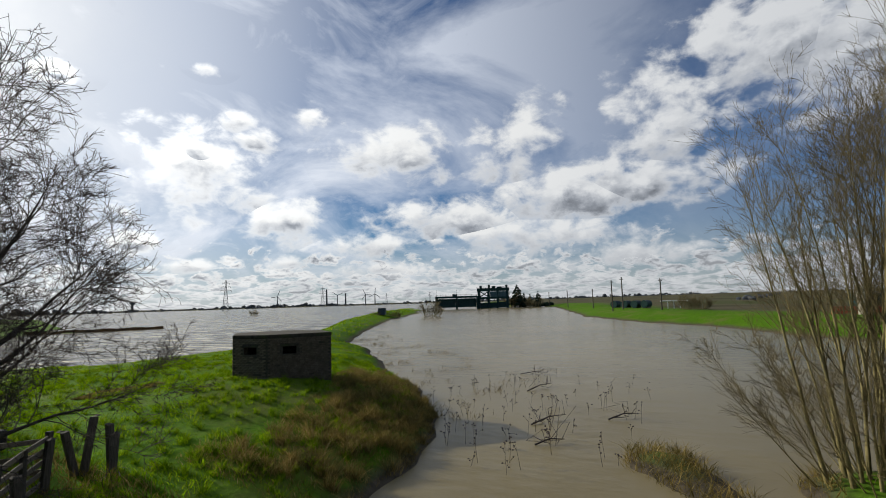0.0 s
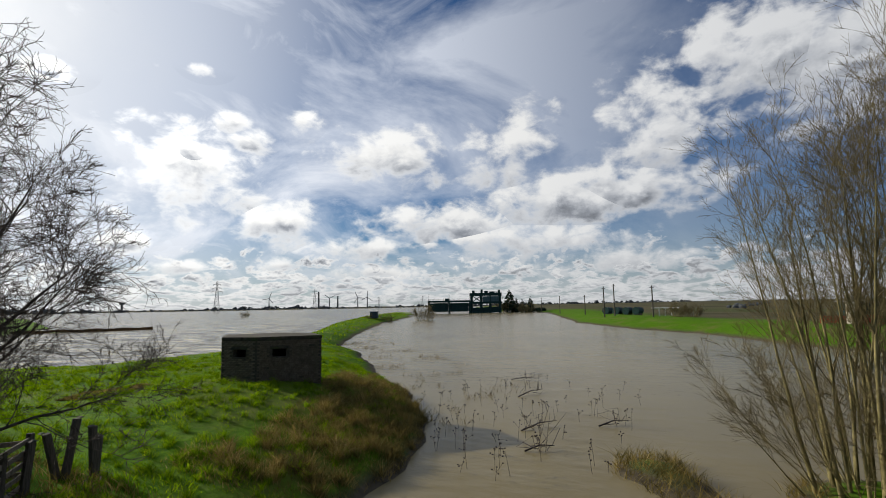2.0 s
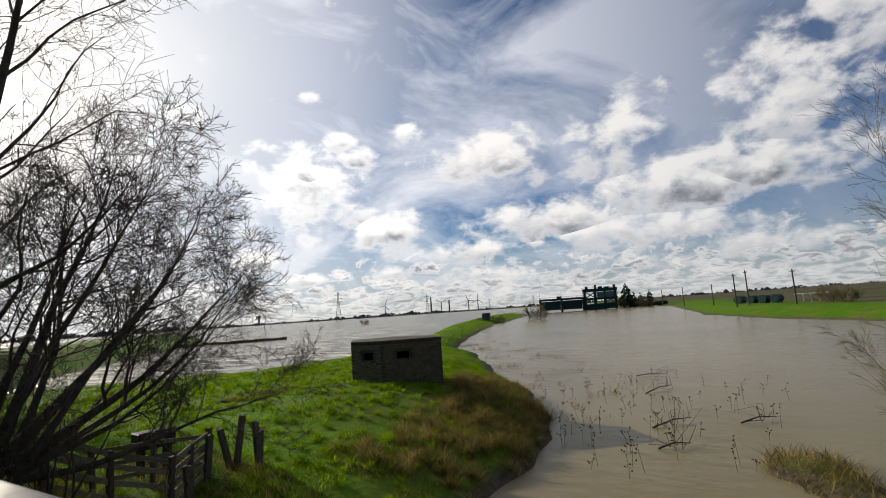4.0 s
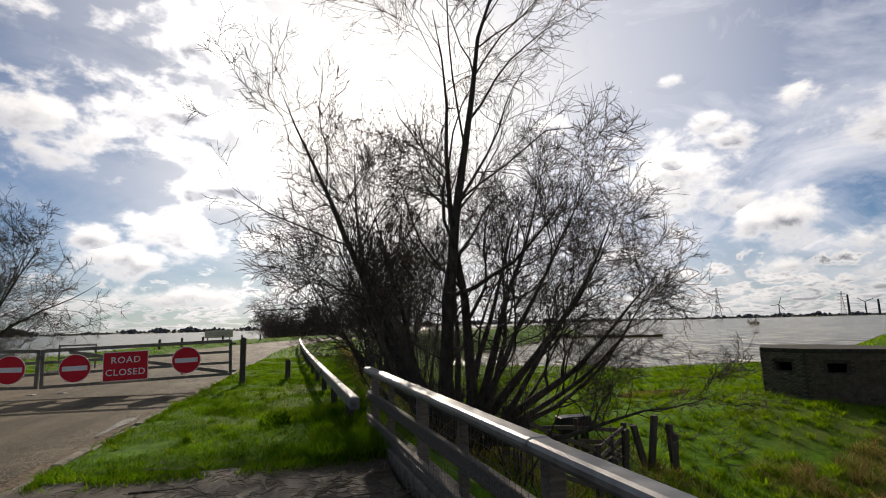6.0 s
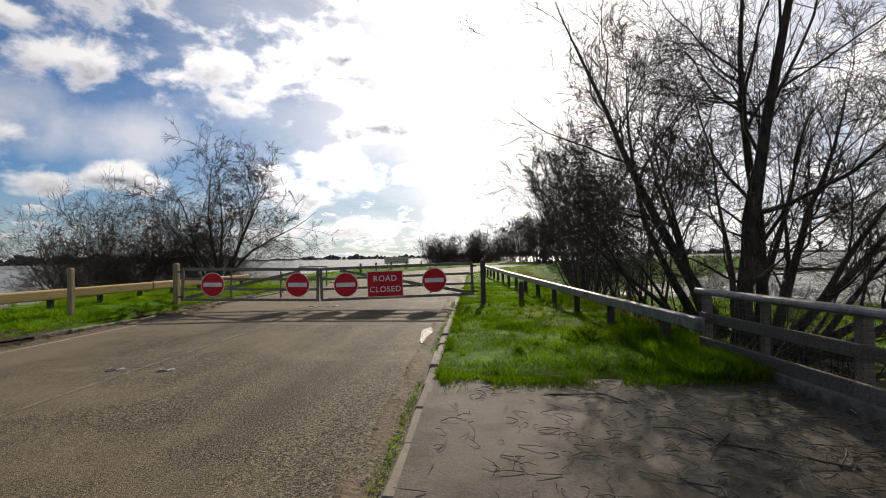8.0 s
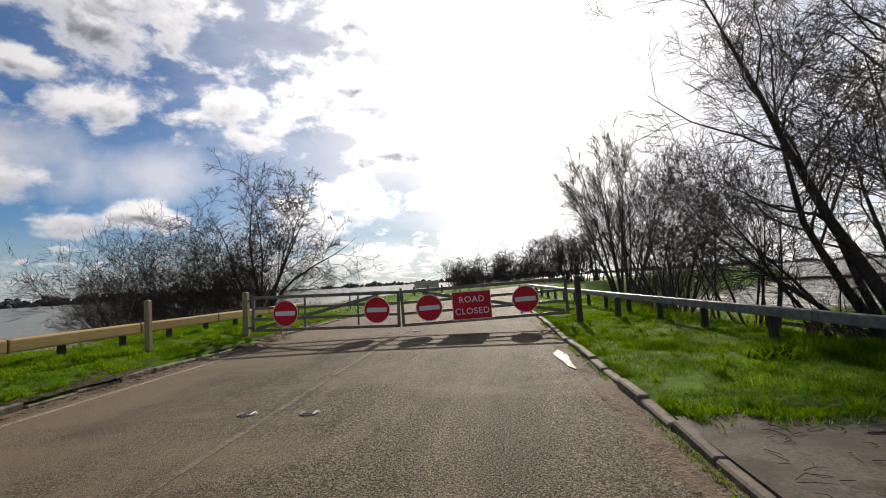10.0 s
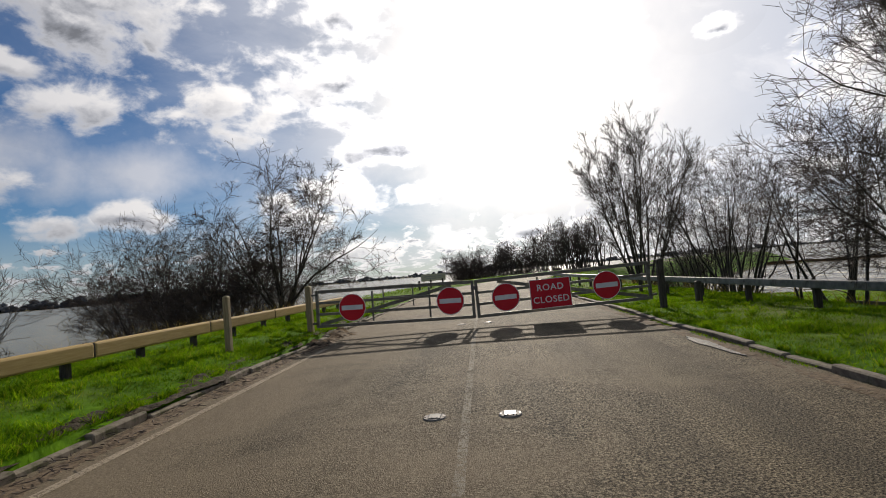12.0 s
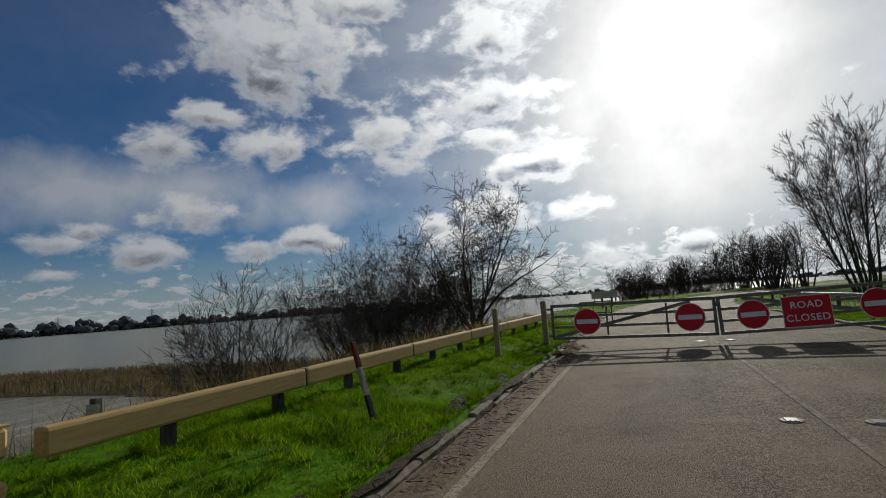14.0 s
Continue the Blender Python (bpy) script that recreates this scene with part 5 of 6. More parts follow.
def conifer(x, y, height, width, label):
    t = thing("conifer", (x, y, -4.2), label, "tree", "conifers by the sluice")
    part("trunk", rodded((0, 0, 0), (0, 0, height * 0.5), 0.35, 0.2, 8), M_BARK, t)
    r = np.random.default_rng(int(x * 7 + y))
    vs, fs = [], []
    for i in range(90):
        h = r.uniform(0.12, 1.0)
        rad = width * (1.04 - h) ** 0.7 * r.uniform(0.35, 0.85)
        a = r.uniform(0, 2 * math.pi)
        s = width * 0.3 * (1.15 - h)
        vs.append(IV * (1 + r.normal(0, 0.2, (len(IV), 1))) * np.array((s, s, s * 0.8)) + np.array((rad * math.cos(a), rad * math.sin(a), h * height)))
        fs.append(IF + i * len(IV))
    link("crown", from_arrays("crown", np.concatenate(vs).tolist(), np.concatenate(fs).tolist()), M_EVERGREEN, t)


conifer(331.0, 86.0, 15.0, 6.0, "tall dark pine beside the sluice")
conifer(333.0, 82.0, 9.6, 3.2, "dark pointed conifer beside the sluice")
conifer(334.5, 78.5, 8.8, 3.0, "dark pointed conifer beside the sluice")
conifer(335.1, 73.0, 10.6, 3.4, "dark pointed conifer beside the sluice")
crowns("garden_hedge", [(333 + rng.uniform(-2, 2), y, -2.6) for y in np.linspace(64, 88, 22)], [rng.uniform(1.4, 2.4) for i in range(22)], M_EVERGREEN, "dark evergreen hedge by the sluice", "hedge", 8)
hut = thing("hut", (329, 86.5, -4.2), "small pale hut by the water", "hut", turn=20)
part("wall", boxed((3.0, 4.0, 2.2), (0, 0, 1.4), 0.03), M_TANK, hut)
part("roof", barred((0, -2.3, 2.75), (0, 2.3, 2.75), 3.4, 0.4, 0.1), M_DARKGREEN, hut)
part("door", boxed((0.05, 0.9, 1.8), (-1.53, 0.6, 1.2)), M_DARKGREEN, hut)

bush = shrub("bare_shrub", (178, 71, -4.2), 6.4, 40, 1.5, "rounded brown bush standing in the river", "shrub", [(7, 0.4, 38), (4, 0.55, 36)], M_WILLOWBARK, M_WILLOWTWIG, "river bushes", radius=0.08, foot=3.2, thin=0.03)
for x, y, z, s in ((165, 79, -4.2, 0.55), (157, 81, -4.2, 0.5), (316, 71, -4.3, 1.15), (331, 89, -4.2, 1.7), (251, 236, -4.3, 0.7), (158, -15.6, -2.6, 0.7), (161, -19, -2.6, 0.6)):
    o = copy_thing(bush, pose(x, y, z))
    o.matrix_basis = pose(x, y, z, 0, 0, x * 13) @ Matrix.Diagonal((s, s, s, 1))
cont = thing("shipping_container", (160.2, 81.0, -2.6), "dark steel container on the far dyke", "container", turn=-62)
part("body", boxed((2.4, 7.0, 2.3), (0, 0, 1.2), 0.05), M_CONTAINER, cont)
part("door", boxed((2.2, 0.06, 2.1), (0, -3.54, 1.2)), M_CONTAINER, cont)

# telegraph poles on the far bank
pole = thing("telegraph_pole", (157.2, 0.7, -2.6), "dark timber telegraph pole on the far bank", "telegraph pole", "telegraph poles")
part("shaft", rodded((0, 0, -0.5), (0, 0, 9.2), 0.19, 0.14, 10), M_POST, pole)
part("cross_arm", boxed((0.12, 1.0, 0.12), (0, 0, 8.6)), M_POST, pole)
for dy in (-0.4, 0.4):
    part("insulator", rodded((0, dy, 8.66), (0, dy, 8.85), 0.05, 0.04, 6), M_WHITE, pole)
for x, y, h in ((156.9, 3.4, 0.94), (148.0, -9.6, 0.9), (195.5, 15.1, 0.75), (233, 32.1, 0.8), (280, 52, 0.8)):
    o = copy_thing(pole, pose(x, y, -2.7))
    o.matrix_basis = pose(x, y, -2.7) @ Matrix.Diagonal((1, 1, h, 1))
arch = thing("fuel_tank", (177.6, 2.0, -2.5), "arched green tank with a pale end", "tank", "tanks on the far bank", turn=70)
part("shell", rodded((0, -1.6, 1.3), (0, 1.6, 1.3), 1.15, sides=18), M_DARKGREEN, arch)
part("end_plate", rodded((0, -1.66, 1.3), (0, -1.6, 1.3), 1.1, sides=18), M_TANK, arch)
part("cradle", boxed((1.6, 2.6, 0.6), (0, 0, 0.3)), M_KERB, arch)
for x, y in ((176.5, -1.0), (175.6, -4.0), (181, 5.5)):
    copy_thing(arch, pose(x, y, -2.5, 0, 0, 70))
pump = thing("pump_frame", (170, -11.0, -2.6), "white pipe frame on the far bank", "pump")
for y in (-2.5, -0.8, 0.8, 2.5):
    part("upright", rodded((0, y, 0), (0, y, 2.4), 0.12, sides=8), M_WHITE, pump)
part("pipe", rodded((0, -4.5, 2.2), (0, 2.8, 2.2), 0.14, sides=8), M_WHITE, pump)
barn = thing("barn", (114.4, -46.5, -2.6), "dark open barn behind a red wall", "barn", turn=8)
part("wall", boxed((7, 9, 3.2), (3, 0, 1.6), 0.03), M_DARKGREEN, barn)
part("roof", boxed((7.6, 9.6, 0.25), (3, 0, 3.3), 0.03, (4, 0, 0)), M_GALV, barn)
# black panel on the wall stands for the shade inside the open front
part("opening", boxed((0.1, 3.4, 2.2), (-0.52, -1.5, 1.4)), M_BLACK, barn)
fencing = thing("red_barrier", (110.5, -43.5, -2.6), "low red panel wall in front of the barn", "wall", turn=8)
for k in range(7):
    part("panel", boxed((0.1, 2.3, 1.35), (0, 6 - k * 2.4, 0.68), 0.02), M_BRICKRED, fencing)
silo = thing("storage_tank", (108.0, -40.5, -2.5), "tall pale cylindrical storage tank", "tank")
part("shell", rodded((0, 0, 0), (0, 0, 4.6), 0.95, sides=20), M_TANK, silo)
part("lid", rodded((0, 0, 4.6), (0, 0, 4.85), 1.0, 0.5, 20), M_TANK, silo)

# beyond the gate
hoop = thing("barrier_frame", (-4.9, 12.0, 0.2), "tubular metal barrier frame on the verge", "barrier")
for x in (0.0, 1.5):
    part("leg", rodded((x, 0, -0.3), (x, 0, 0.85), 0.035), M_GATE, hoop)
for z in (0.85, 0.3):
    part("rail", rodded((-0.03, 0, z), (1.53, 0, z), 0.035), M_GATE, hoop)
for k in range(7):
    y = 27 + k * 4.2
    x = -5.2 + bend(y)
    square_post((x, y, float(land(x, y))), 0.75, 0.16, M_POST, "short dark timber bollard beside the far road", "far bollards")
sign = thing("notice_board", (-6.9, 60.3, -0.6), "weathered pale notice board on two posts", "sign")
part("panel", boxed((3.6, 0.06, 1.0), (0, 0, 1.6), 0.01), M_TANK, sign)
for x in (-1.4, 1.4):
    part("post", boxed((0.12, 0.1, 2.2), (x, 0.08, 0.8)), M_POST, sign)
for k in range(2):
    part("text_bar", boxed((2.6 - k * 0.5, 0.01, 0.12), (0, -0.036, 1.75 - 0.3 * k)), M_GREYBACK, sign)
small = thing("notice_post", (-8.6, -10.3, 0.0), "short post with a worn pale notice plate", "sign")
part("post", boxed((0.12, 0.1, 1.0), (0, 0, 0.2), 0.01), M_POST, small)
part("plate", boxed((0.24, 0.012, 0.26), (0.02, -0.06, 0.5), 0.003), M_TANK, small)
for k in range(3):
    part("text_bar", boxed((0.14, 0.004, 0.02), (0.02, -0.069, 0.56 - 0.06 * k)), M_GREYBACK, small)
# drowned field fence beyond the reeds
wire = thing("field_fence", (0, 0, 0), "row of thin dark fence posts in flooded reeds", "fence")
for k in range(16):
    x, y = -28 - k * 3.6, 17.0 - 0.05 * k
    part("post", boxed((0.1, 0.1, 1.5), (x, y, -3.7 + 0.1 * math.sin(k * 2.2)), 0.01, (3 * math.sin(k), 4 * math.cos(k * 1.7), 0)), M_POST, wire)

# mud bank left dry in the lake
ys = np.linspace(0, 1, 60)
vs, fs = [], []
for i, t in enumerate(ys):
    cx, cy = 8 + 99 * t, 174 - 49.4 * t + 3 * math.sin(t * 5)
    wide = 5.5 * math.sin(math.pi * min(1, t + 0.35)) ** 0.6 * (1 - 0.75 * max(0, t - 0.7) / 0.3)
    for j, (o, z) in enumerate(((-1, -4.3), (-0.6, -3.5), (-0.1, -3.1), (0.5, -3.3), (1, -4.3))):
        vs.append((cx + o * wide * 0.45, cy + o * wide * 0.9, z - 0.4 * max(0, t - 0.6) + 0.12 * math.sin(i * 1.7 + j)))
    if i:
        fs += [(i * 5 + j - 5, i * 5 + j - 4, i * 5 + j + 1, i * 5 + j) for j in range(4)]
tagged(smooth(link("mud_bank", from_arrays("mud_bank", vs, fs), M_MUD)), "long dark mud bank rising from the lake", "mud bank", kind="structure")


# ---- grass, reeds and litter ----
grng = np.random.default_rng(11)


def scatter(k, x0, x1, y0, y1, keep):
    x, y = grng.uniform(x0, x1, k), grng.uniform(y0, y1, k)
    clump = wobble(x, y, 2.7) + wobble(x, y, 0.9)
    z = land(x, y)
    ok = keep(x, y, z) & (grng.uniform(-1.4, 0.9, k) < clump)
    return np.stack([x, y, z - 0.01], 1)[ok], clump[ok]


def sward(name, pts, height, width, lean, material, label, category="grass"):
    return tagged(link(name, blades(name, pts, height, width, lean, grng), material), label, category, kind="stuff")


def off_road(x, y, z):
    s = bend(y)
    return ((x - s < KERB_L - 0.14) | (x - s > KERB_R + 0.12)) & (z > -0.3)


p, c = scatter(190000, 3.9, 8.4, -9.2, 12, lambda x, y, z: off_road(x, y, z) & (x > 4))
sward("grass", p, 0.052 + 0.065 * np.clip(c, 0, 1), 0.0095, 0.75, M_GRASS, "short bright green grass on the roadside verge")
p, c = scatter(215000, -8.6, -4.1, -14.4, 9, lambda x, y, z: off_road(x, y, z) & (x < -4))
sward("grass", p, 0.052 + 0.065 * np.clip(c, 0, 1), 0.0095, 0.75, M_GRASS, "short bright green grass on the roadside verge")
p, c = scatter(40000, -9, 14, 9, 60, lambda x, y, z: off_road(x, y, z))
sward("grass", p, 0.13, 0.03, 0.5, M_GRASS, "green grass on the verges beyond the gate")
p, c = scatter(30000, 6.9, 8.2, -9.6, -6, lambda x, y, z: z > -0.4)
sward("grass", p, 0.2, 0.012, 0.6, M_GRASS, "longer grass at the foot of the parapet")
p, c = scatter(330000, 9, 64, -9.5, 36, lambda x, y, z: (z > -3.55) & (z < -0.2))
sward("grass", p, 0.05 + 0.17 * np.clip(c - 0.1, 0, 1.2), 0.022, 0.8, M_LAWN, "lush uneven green pasture round the pillbox")


def tufts(k, blades_each, x0, x1, y0, y1, keep, size):
    """Places of blades gathered in round tussocks, and how far each lies from its tussock's middle."""
    x, y = grng.uniform(x0, x1, k), grng.uniform(y0, y1, k)
    ok = keep(x, y, land(x, y)) & (grng.uniform(-0.9, 0.9, k) < wobble(x, y, 0.8))
    r = size * grng.uniform(0.5, 1.4, ok.sum())
    x, y, r = (np.repeat(v, blades_each) for v in (x[ok], y[ok], r))
    off = np.abs(grng.normal(0, 0.5, len(x)))
    a = grng.uniform(0, 2 * np.pi, len(x))
    x, y = x + r * off * np.cos(a), y + r * off * np.sin(a)
    return np.stack([x, y, land(x, y) - 0.01], 1), np.exp(-off * off) * (0.6 + r / size * 0.5)


p, c = tufts(4200, 46, 10, 44, -9.0, 20, lambda x, y, z: (z > -3.5) & (z < -0.3), 0.26)
sward("grass", p, 0.07 + 0.20 * c, 0.018, 0.9, M_LAWN, "rough tussocks of rank green grass in the pasture")
p, c = scatter(60000, 60, 300, 20, 150, lambda x, y, z: (z > -3.6) & (inside(FIELD, x, y) > 0.5))
sward("grass", p, 0.3, 0.16, 0.5, M_LAWN, "green grass on the dyke between river and flood")
p, c = scatter(150000, 18, 36, -8.5, 3.0, lambda x, y, z: (z > -3.95) & (z < -2.0) & (inside(FIELD, x, y) < 5.2))
mass = wobble(p[:, 0], p[:, 1], 0.55) + 0.45 * wobble(p[:, 0], p[:, 1], 1.7) + 0.08 * (p[:, 0] - 27) - 0.12 * np.abs(p[:, 1] + 3.5) + 0.6
p = p[grng.uniform(-0.7, 0.7, len(p)) < mass]
sward("dry_grass", p, 0.16 + 0.16 * np.clip(wobble(p[:, 0], p[:, 1], 1.7), 0, 1.2), 0.016, 1.0, M_DRY, "tangled straw-coloured dead grass on the river bank", "dry grass")
p, c = tufts(900, 70, 19, 37, -8.8, 2.5, lambda x, y, z: (z > -3.95) & (z < -2.2) & (inside(FIELD, x, y) < 4.6), 0.34)
sward("dry_grass", p, 0.12 + 0.36 * c, 0.016, 0.9, M_DRY, "tall rusty tussocks of dead grass on the river bank", "dry grass")
p, c = tufts(420, 40, 3.95, 7.9, -9.1, 6, lambda x, y, z: off_road(x, y, z), 0.12)
sward("grass", p, 0.05 + 0.09 * c, 0.010, 0.9, M_GRASS, "small uneven tufts of grass on the verge")
p, c = tufts(700, 40, -8.4, -4.25, -14.3, 8, lambda x, y, z: off_road(x, y, z), 0.12)
sward("grass", p, 0.05 + 0.09 * c, 0.010, 0.9, M_GRASS, "small uneven tufts of grass on the verge")
p, c = scatter(26000, 21.5, 25.8, 7.0, 10.5, lambda x, y, z: (np.hypot((x - 23.9) / 2.0, (y - 8.6) / 0.9) < 1 + 0.2 * wobble(x, y, 3)))
sward("dry_grass", p, 0.1, 0.04, 0.9, M_DRY, "flattened yellow patch in the pasture", "dry grass")
p, c = scatter(9000, 9.5, 16.5, -6.5, 0.5, lambda x, y, z: z < -0.8)
sward("dry_grass", p, 0.28, 0.02, 0.8, M_DRY, "rank dead stalks in the cattle pen", "dry grass")
p, c = scatter(42000, -14.5, -8.2, -14.4, 18, lambda x, y, z: (z > -3.9) & (z < 0.2))
sward("dry_grass", p, 0.62, 0.012, 0.5, M_DRY, "tall pale dead grass on the flood bank", "dry grass")
p, c = scatter(60000, -128, -22, 5, 38, lambda x, y, z: z > -3.95)
sward("reeds", p, 0.6, 0.05, 0.4, M_REED, "dead brown reeds in the flooded ditch", "reeds")
p, c = scatter(12000, 21, 31, -19.5, -11.5, lambda x, y, z: z > -4.06)
sward("dry_grass", p, 0.4, 0.02, 1.1, M_DRY, "drowned tussocks of dead grass below the willow", "dry grass")
p, c = scatter(6000, 8, 12, -8, 26, lambda x, y, z: z > -3.9)
sward("dry_grass", p, 0.5, 0.018, 0.8, M_DRY, "dead grass under the bank thicket", "dry grass")


def near_shore(x, y, z):
    return (z < -4.0) & (inside(FIELD, x, y) > -9 - 5 * wobble(x, y, 0.2)) & (y < 0.55 * x - 8) & (y > 0.95 * x - 48)


p, c = scatter(45000, 30, 82, -9, 34, near_shore)
p = p[wobble(p[:, 0], p[:, 1], 0.7) > 0.2]
p[:, 2] = -4.02
sward("reeds", p, 0.32, 0.02, 0.9, M_REED, "thin dead stems standing out of the river", "reeds")

# fallen twigs on the footway
litter = Tubes()
for i in range(1500):
    x, y = 7.7 - abs(grng.normal(0, 1.5)), grng.uniform(-14.5, -8.7)
    if x < 4.15:
        continue
    big = grng.uniform() < 0.03
    a, ln = grng.uniform(0, 6.28), grng.uniform(0.3, 0.75) if big else grng.uniform(0.04, 0.22)
    q = np.array((x, y, 0.072))
    e = q + np.array((math.cos(a) * ln, math.sin(a) * ln, grng.uniform(0, 0.03)))
    thickness = 0.009 if big else 0.004
    mid = (q + e) / 2 + grng.normal(0, 0.12 * ln, 3) * (1, 1, 0.2) + (0, 0, 0.01)
    litter.add([q, mid, e], [thickness, thickness * 0.8, thickness * 0.4], 4)
    if big:
        for k in range(4):
            w = mid + (e - mid) * grng.uniform(-0.6, 0.8)
            litter.add([w, w + grng.normal(0, 0.10, 3) * (1, 1, 0.15) + (0, 0, 0.015)], [0.004, 0.002], 3)
tagged(link("twig_litter", litter.mesh("twig_litter"), M_LITTER), "scattered fallen twigs on the footway", "litter", kind="stuff")
# drift wood and dead weeds in the river
drift = Tubes()
for x, y, ln in ((38.4, -7.0, 2.6), (30.5, -9.5, 2.2), (32.5, -12.5, 1.6), (45, -4.5, 2.0), (27.5, -10.5, 1.2)):
    a = grng.uniform(-0.6, 0.6) - 0.9
    q = np.array((x, y, -3.97))
    e = q + np.array((math.cos(a) * ln, math.sin(a) * ln, 0.12))
    drift.add([q, (q + e) / 2 + (0, 0, 0.12), e], [0.035, 0.028, 0.01], 6)
    for k in range(9):
        s = q + (e - q) * grng.uniform(0.2, 1)
        drift.add([s, s + grng.normal(0, 0.25, 3) + (0, 0, 0.22), s + grng.normal(0, 0.4, 3) + (0, 0, 0.35)], [0.016, 0.01, 0.004], 4)
tagged(link("drift_wood", drift.mesh("drift_wood"), M_TWIG), "dark broken branches caught in the shallows", "driftwood", kind="stuff")
weeds = Tubes()
heads = []
for i in range(120):
    x, y = grng.uniform(24, 44), grng.uniform(-14, -3)
    if float(land(x, y)) > -4.02 or grng.uniform() > 0.9 - 0.02 * abs(x - 30):
        continue
    h = grng.uniform(0.3, 0.9)
    e = np.array((x + grng.normal(0, 0.1), y + grng.normal(0, 0.1), -4 + h))
    weeds.add([(x, y, -4.1), e], [0.008, 0.004], 4)
    heads.append(e)
    for k in range(3):
        s = np.array((x, y, -4)) + (e - (x, y, -4)) * grng.uniform(0.5, 0.9)
        t = s + grng.normal(0, 0.10, 3) + (0, 0, 0.12)
        weeds.add([s, t], [0.005, 0.003], 3)
        heads.append(t)
tagged(link("dead_weeds", weeds.mesh("dead_weeds"), M_TWIG), "dead branching weed stems in the shallows", "weeds", kind="stuff")
crowns("seed_heads", heads, [0.035] * len(heads), M_TWIG, "dark seed heads of dead weeds", "weeds", 6)
tagged(link("docks", blades("docks", np.stack([grng.normal(6.3, 0.10, 160), grng.normal(-6.4, 0.10, 160), np.full(160, 0.05)], 1), 0.2, 0.05, 0.9, grng), M_GRASS), "dark leafy dock plant in the verge", "weed", kind="stuff")

# ragged edge where grass creeps over the footway
p = np.stack([grng.uniform(4.1, 7.6, 5000), -9.1 - np.abs(grng.normal(0, 0.16, 5000)), np.full(5000, 0.06)], 1)
p = p[wobble(p[:, 0] * 2, p[:, 1], 1.9) > -0.1]
sward("grass", p, 0.06, 0.01, 0.7, M_GRASS, "ragged grass creeping over the footway edge")


# ---- kerbs, mud and brickwork ----
def kerb_run(name, x, side, y0, y1, label, broken):
    k = thing(name, (x, 0, 0), label, "kerb", kind="structure")
    me = bpy.data.meshes.new("kerb_stone")
    bm = boxed((0.125, 0.895, 0.3), (0, 0, -0.08), 0.018)
    bm.to_mesh(me)
    bm.free()
    me.materials.append(M_KERB)
    r = random.Random(int(y0 * 3 + 99))
    for i in range(int((y1 - y0) / 0.91)):
        s = new("kerb_stone", me)
        s.parent = k
        j = broken
        s.matrix_basis = pose(side * 0.063 + r.uniform(-0.02, 0.02) * j, y0 + 0.91 * (i + 0.5), r.uniform(-0.045, 0.02) * j, r.uniform(-1.5, 1.5) * j, r.uniform(-5, 5) * j, r.uniform(-2, 2) * j)
    return k


kerb_run("kerb", KERB_L, -1, -52, 19, "broken sunken concrete kerb edged with mud", 1.0)
kerb_run("kerb", KERB_R, 1, -52, 19, "long concrete kerb with moss along the gutter", 0.8)


def ridge(name, x0, x1, y0, y1, high, material, label, category, seed, foot=None):
    """A lumpy low strip along the road's edge."""
    r = np.random.default_rng(seed)
    ys, xs = np.arange(y0, y1, 0.07), np.linspace(x0, x1, 9)
    Y, X = np.meshgrid(ys, xs, indexing="ij")
    edge = 0.12 * wobble(Y, Y * 0.3, 1.7)
    t = (X - x0) / (x1 - x0)
    hump = np.clip(np.sin(np.pi * t) + 0.25 * r.normal(0, 1, X.shape), 0, 2) * np.clip(0.6 + 0.9 * wobble(X * 4, Y, 2.3), 0, 1.5)
    Z = (-0.004 * np.abs(X) ** 1.3 + 0.004 if foot is None else foot(X, Y)) + high * hump
    Z[:, 0] -= 0.03
    Z[:, -1] -= 0.03
    Z[0] -= 0.05
    Z[-1] -= 0.05
    k = len(xs)
    f = [(a * k + b, a * k + b + 1, (a + 1) * k + b + 1, (a + 1) * k + b) for a in range(len(ys) - 1) for b in range(k - 1)]
    return tagged(smooth(link(name, from_arrays(name, np.stack([X + edge * t, Y, Z], -1).reshape(-1, 3).tolist(), f), material)), label, category, kind="stuff")


ridge("mud_strip", -4.10, -3.6, -30, 0.8, 0.032, M_MUD, "brown mud and leaf litter washed against the kerb", "mud", 1)
ridge("mud_strip", 3.52, 3.93, -30, 18, 0.03, M_MUD, "dark silt and moss along the gutter", "mud", 2)
ridge("mud_heap", -4.7, -3.5, -1.6, 1.2, 0.12, M_MUD, "dark heap of mud at the foot of the gate post", "mud", 5)
ridge("soil_edge", -4.62, -4.16, -30, 8, 0.055, M_SOIL, "dark crumbling soil edge of the grass verge", "soil", 8, lambda x, y: 0.105 + 0.167 * np.clip(-4.3 - x, 0, 0.4))
k = 16000
p = np.stack([-4.24 - np.abs(grng.normal(0, 0.14, k)), grng.uniform(-15, 8, k), np.full(k, 0.12)], 1)
p[:, 2] += 0.167 * np.clip(-4.3 - p[:, 0], 0, 0.4)
p = p[wobble(p[:, 0] * 2, p[:, 1], 2.3) + 0.5 * wobble(p[:, 0], p[:, 1], 7.0) > 0.05]
sward("grass", p, 0.085, 0.011, 1.1, M_GRASS, "tufts of grass hanging over the crumbled soil edge")
p = np.stack([4.02 + np.abs(grng.normal(0, 0.09, 9000)), grng.uniform(-9.0, 9, 9000), np.full(9000, 0.055)], 1)
p = p[wobble(p[:, 0] * 2, p[:, 1], 2.1) + 0.5 * wobble(p[:, 0], p[:, 1], 6.0) > -0.1]
sward("grass", p, 0.075, 0.011, 1.2, M_GRASS, "tufts of grass hanging over the kerb stones")
litter = Tubes()
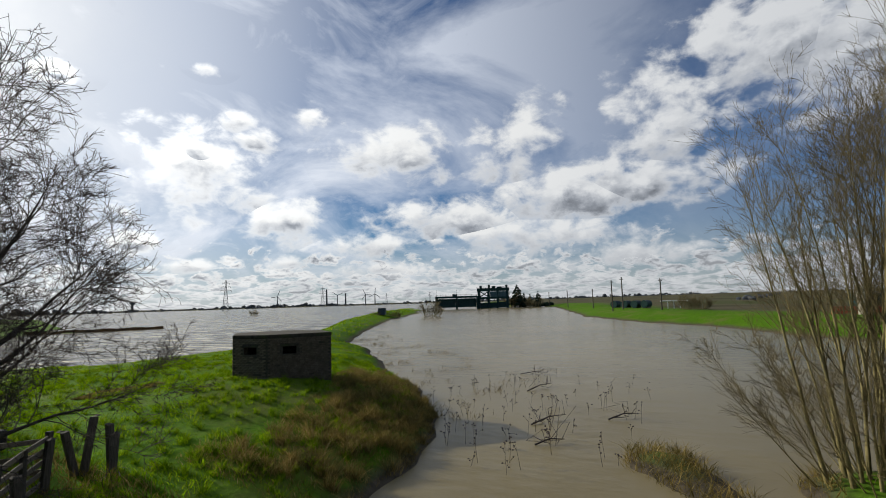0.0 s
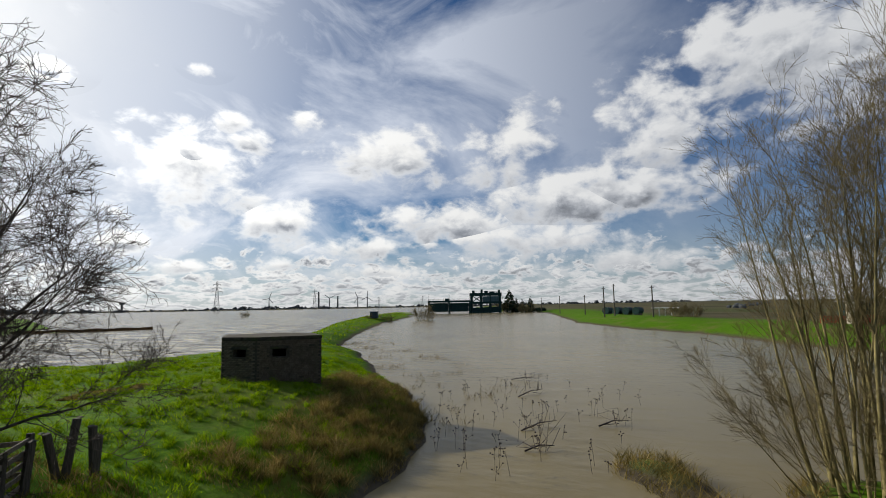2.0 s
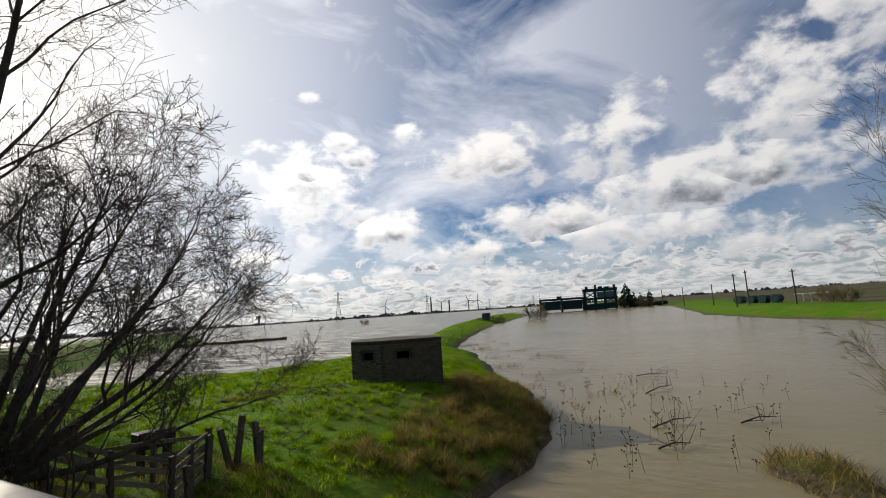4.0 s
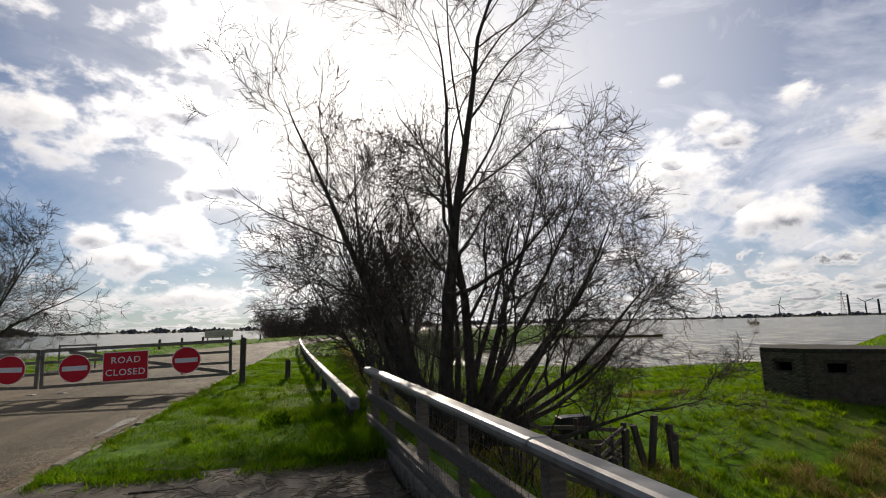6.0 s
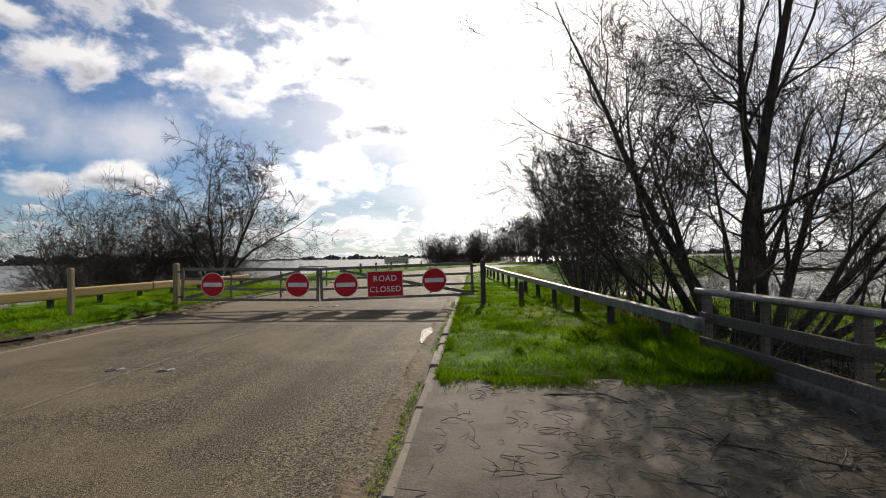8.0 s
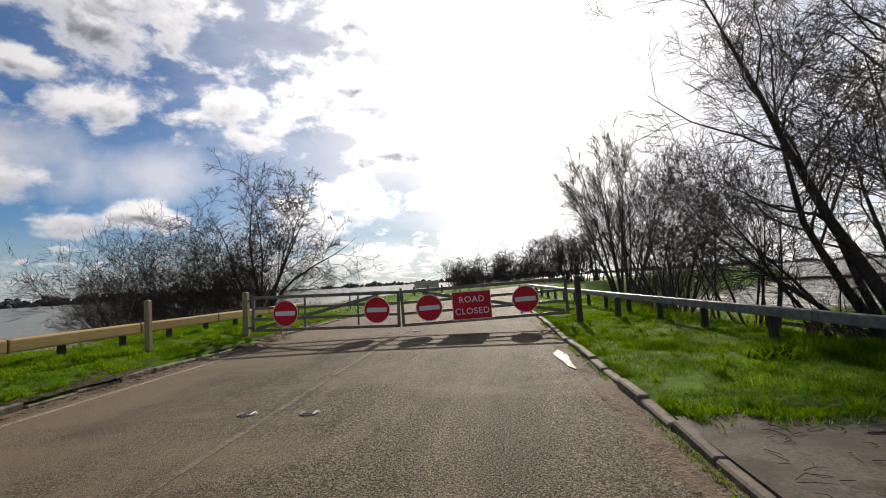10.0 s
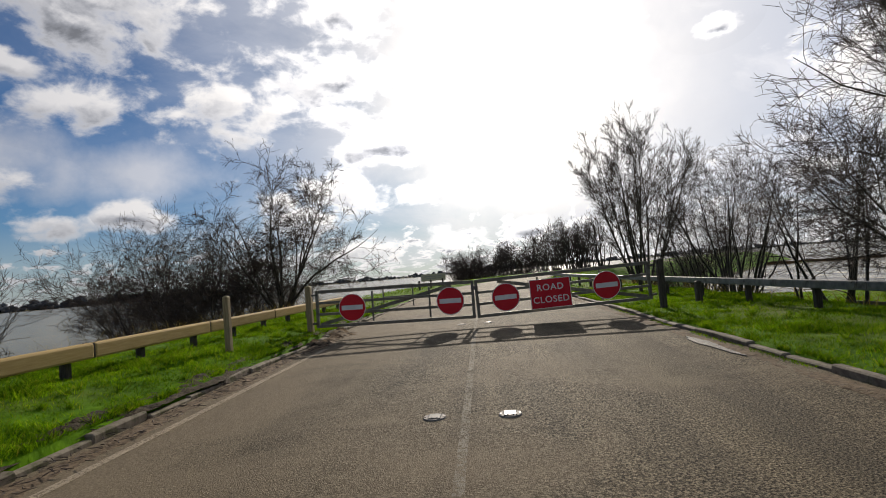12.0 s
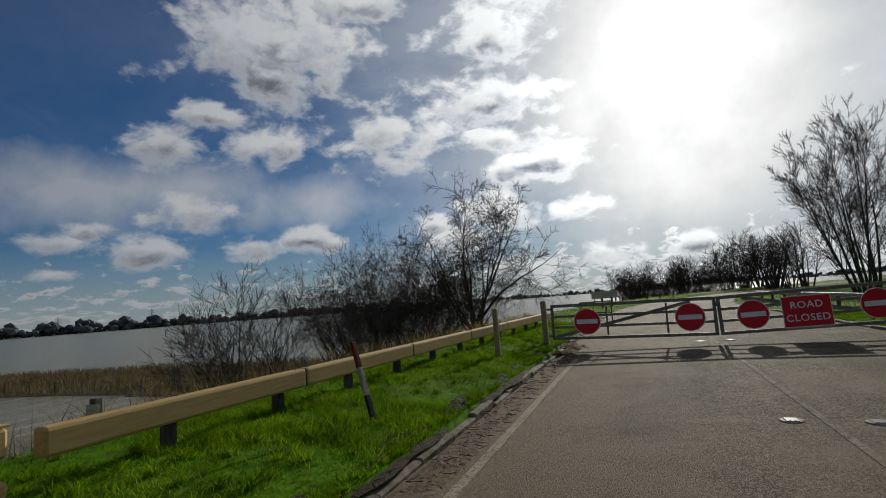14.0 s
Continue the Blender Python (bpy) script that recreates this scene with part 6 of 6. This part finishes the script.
for i in range(420):
    x, y = -3.62 - abs(grng.normal(0, 0.28)), grng.uniform(-14.5, 1)
    a, ln = grng.uniform(0, 6.28), grng.uniform(0.03, 0.16)
    q = np.array((x, y, 0.035 if x > -4.1 else 0.11))
    e = q + np.array((math.cos(a) * ln, math.sin(a) * ln, grng.uniform(0, 0.02)))
    litter.add([q, (q + e) / 2 + grng.normal(0, 0.01, 3) * (1, 1, 0.3), e], [0.005, 0.004, 0.002], 4)
tagged(link("twig_litter", litter.mesh("twig_litter"), M_TWIG), "dead leaves and twigs along the muddy kerb", "litter", kind="stuff")
p = np.stack([grng.normal(3.84, 0.035, 2600), grng.uniform(-14, 2, 2600), np.full(2600, 0.0)], 1)
p = p[wobble(p[:, 1] * 1.0, p[:, 1] * 0.4, 1.9) > -0.25]
sward("moss", p, 0.022, 0.012, 0.9, M_GRASS, "green moss and grass growing in the gutter", "moss")

# puddle by the kerb
bm = bmesh.new()
edge = [bm.verts.new((3.55 + 0.09 * math.cos(a) * (1 + 0.35 * math.sin(3 * a)), -5.2 + 0.95 * math.sin(a) * (1 + 0.12 * math.cos(5 * a)), 0.006)) for a in np.linspace(0, 2 * math.pi, 40, endpoint=False)]
bm.faces.new(edge)
for f in bmesh.ops.extrude_face_region(bm, geom=bm.faces[:])["geom"]:
    if isinstance(f, bmesh.types.BMVert):
        f.co.z -= 0.02
tagged(part("puddle", bm, M_WET), "shallow glinting puddle over silt beside the kerb", "puddle", kind="structure")

# brick courses on the pillbox
brick = bpy.data.meshes.new("brick")
bm = boxed((0.222, 0.05, 0.072), (0, 0, 0), 0.006)
bm.to_mesh(brick)
bm.free()
brick.materials.append(M_CONCRETE)
brng = random.Random(4)
for i, (wall, a, along, out, long, w0, w1, z0, z1, top) in enumerate(walls):
    turn = math.degrees(math.atan2(along.y, along.x))
    bm = bmesh.new()
    row = 0
    z = 0.02
    while z < top - 0.05:
        s = 0.115 + (0.118 if row % 2 else 0.0)
        while s < long - 0.1:
            if not (z0 - 0.04 < z < z1 + 0.14 and w0 - 0.16 < s < w1 + 0.16) and brng.random() > 0.035:
                q = a + along * s + out * (0.004 + brng.uniform(-0.012, 0.012))
                m = pose(q.x, q.y, z, brng.uniform(-3, 3), 0, turn + brng.uniform(-1.5, 1.5))
                if i == 0:
                    o = new("brick", brick)
                    o.parent = wall
                    o.matrix_basis = m
                else:
                    bmesh.ops.create_cube(bm, size=1.0, matrix=m @ Matrix.Diagonal((0.222, 0.05, 0.072, 1)))
            s += 0.236
        z += 0.086
        row += 1
    if i:
        tagged(part("brickwork", bm, M_CONCRETE, wall), kind="stuff")
    else:
        bm.free()
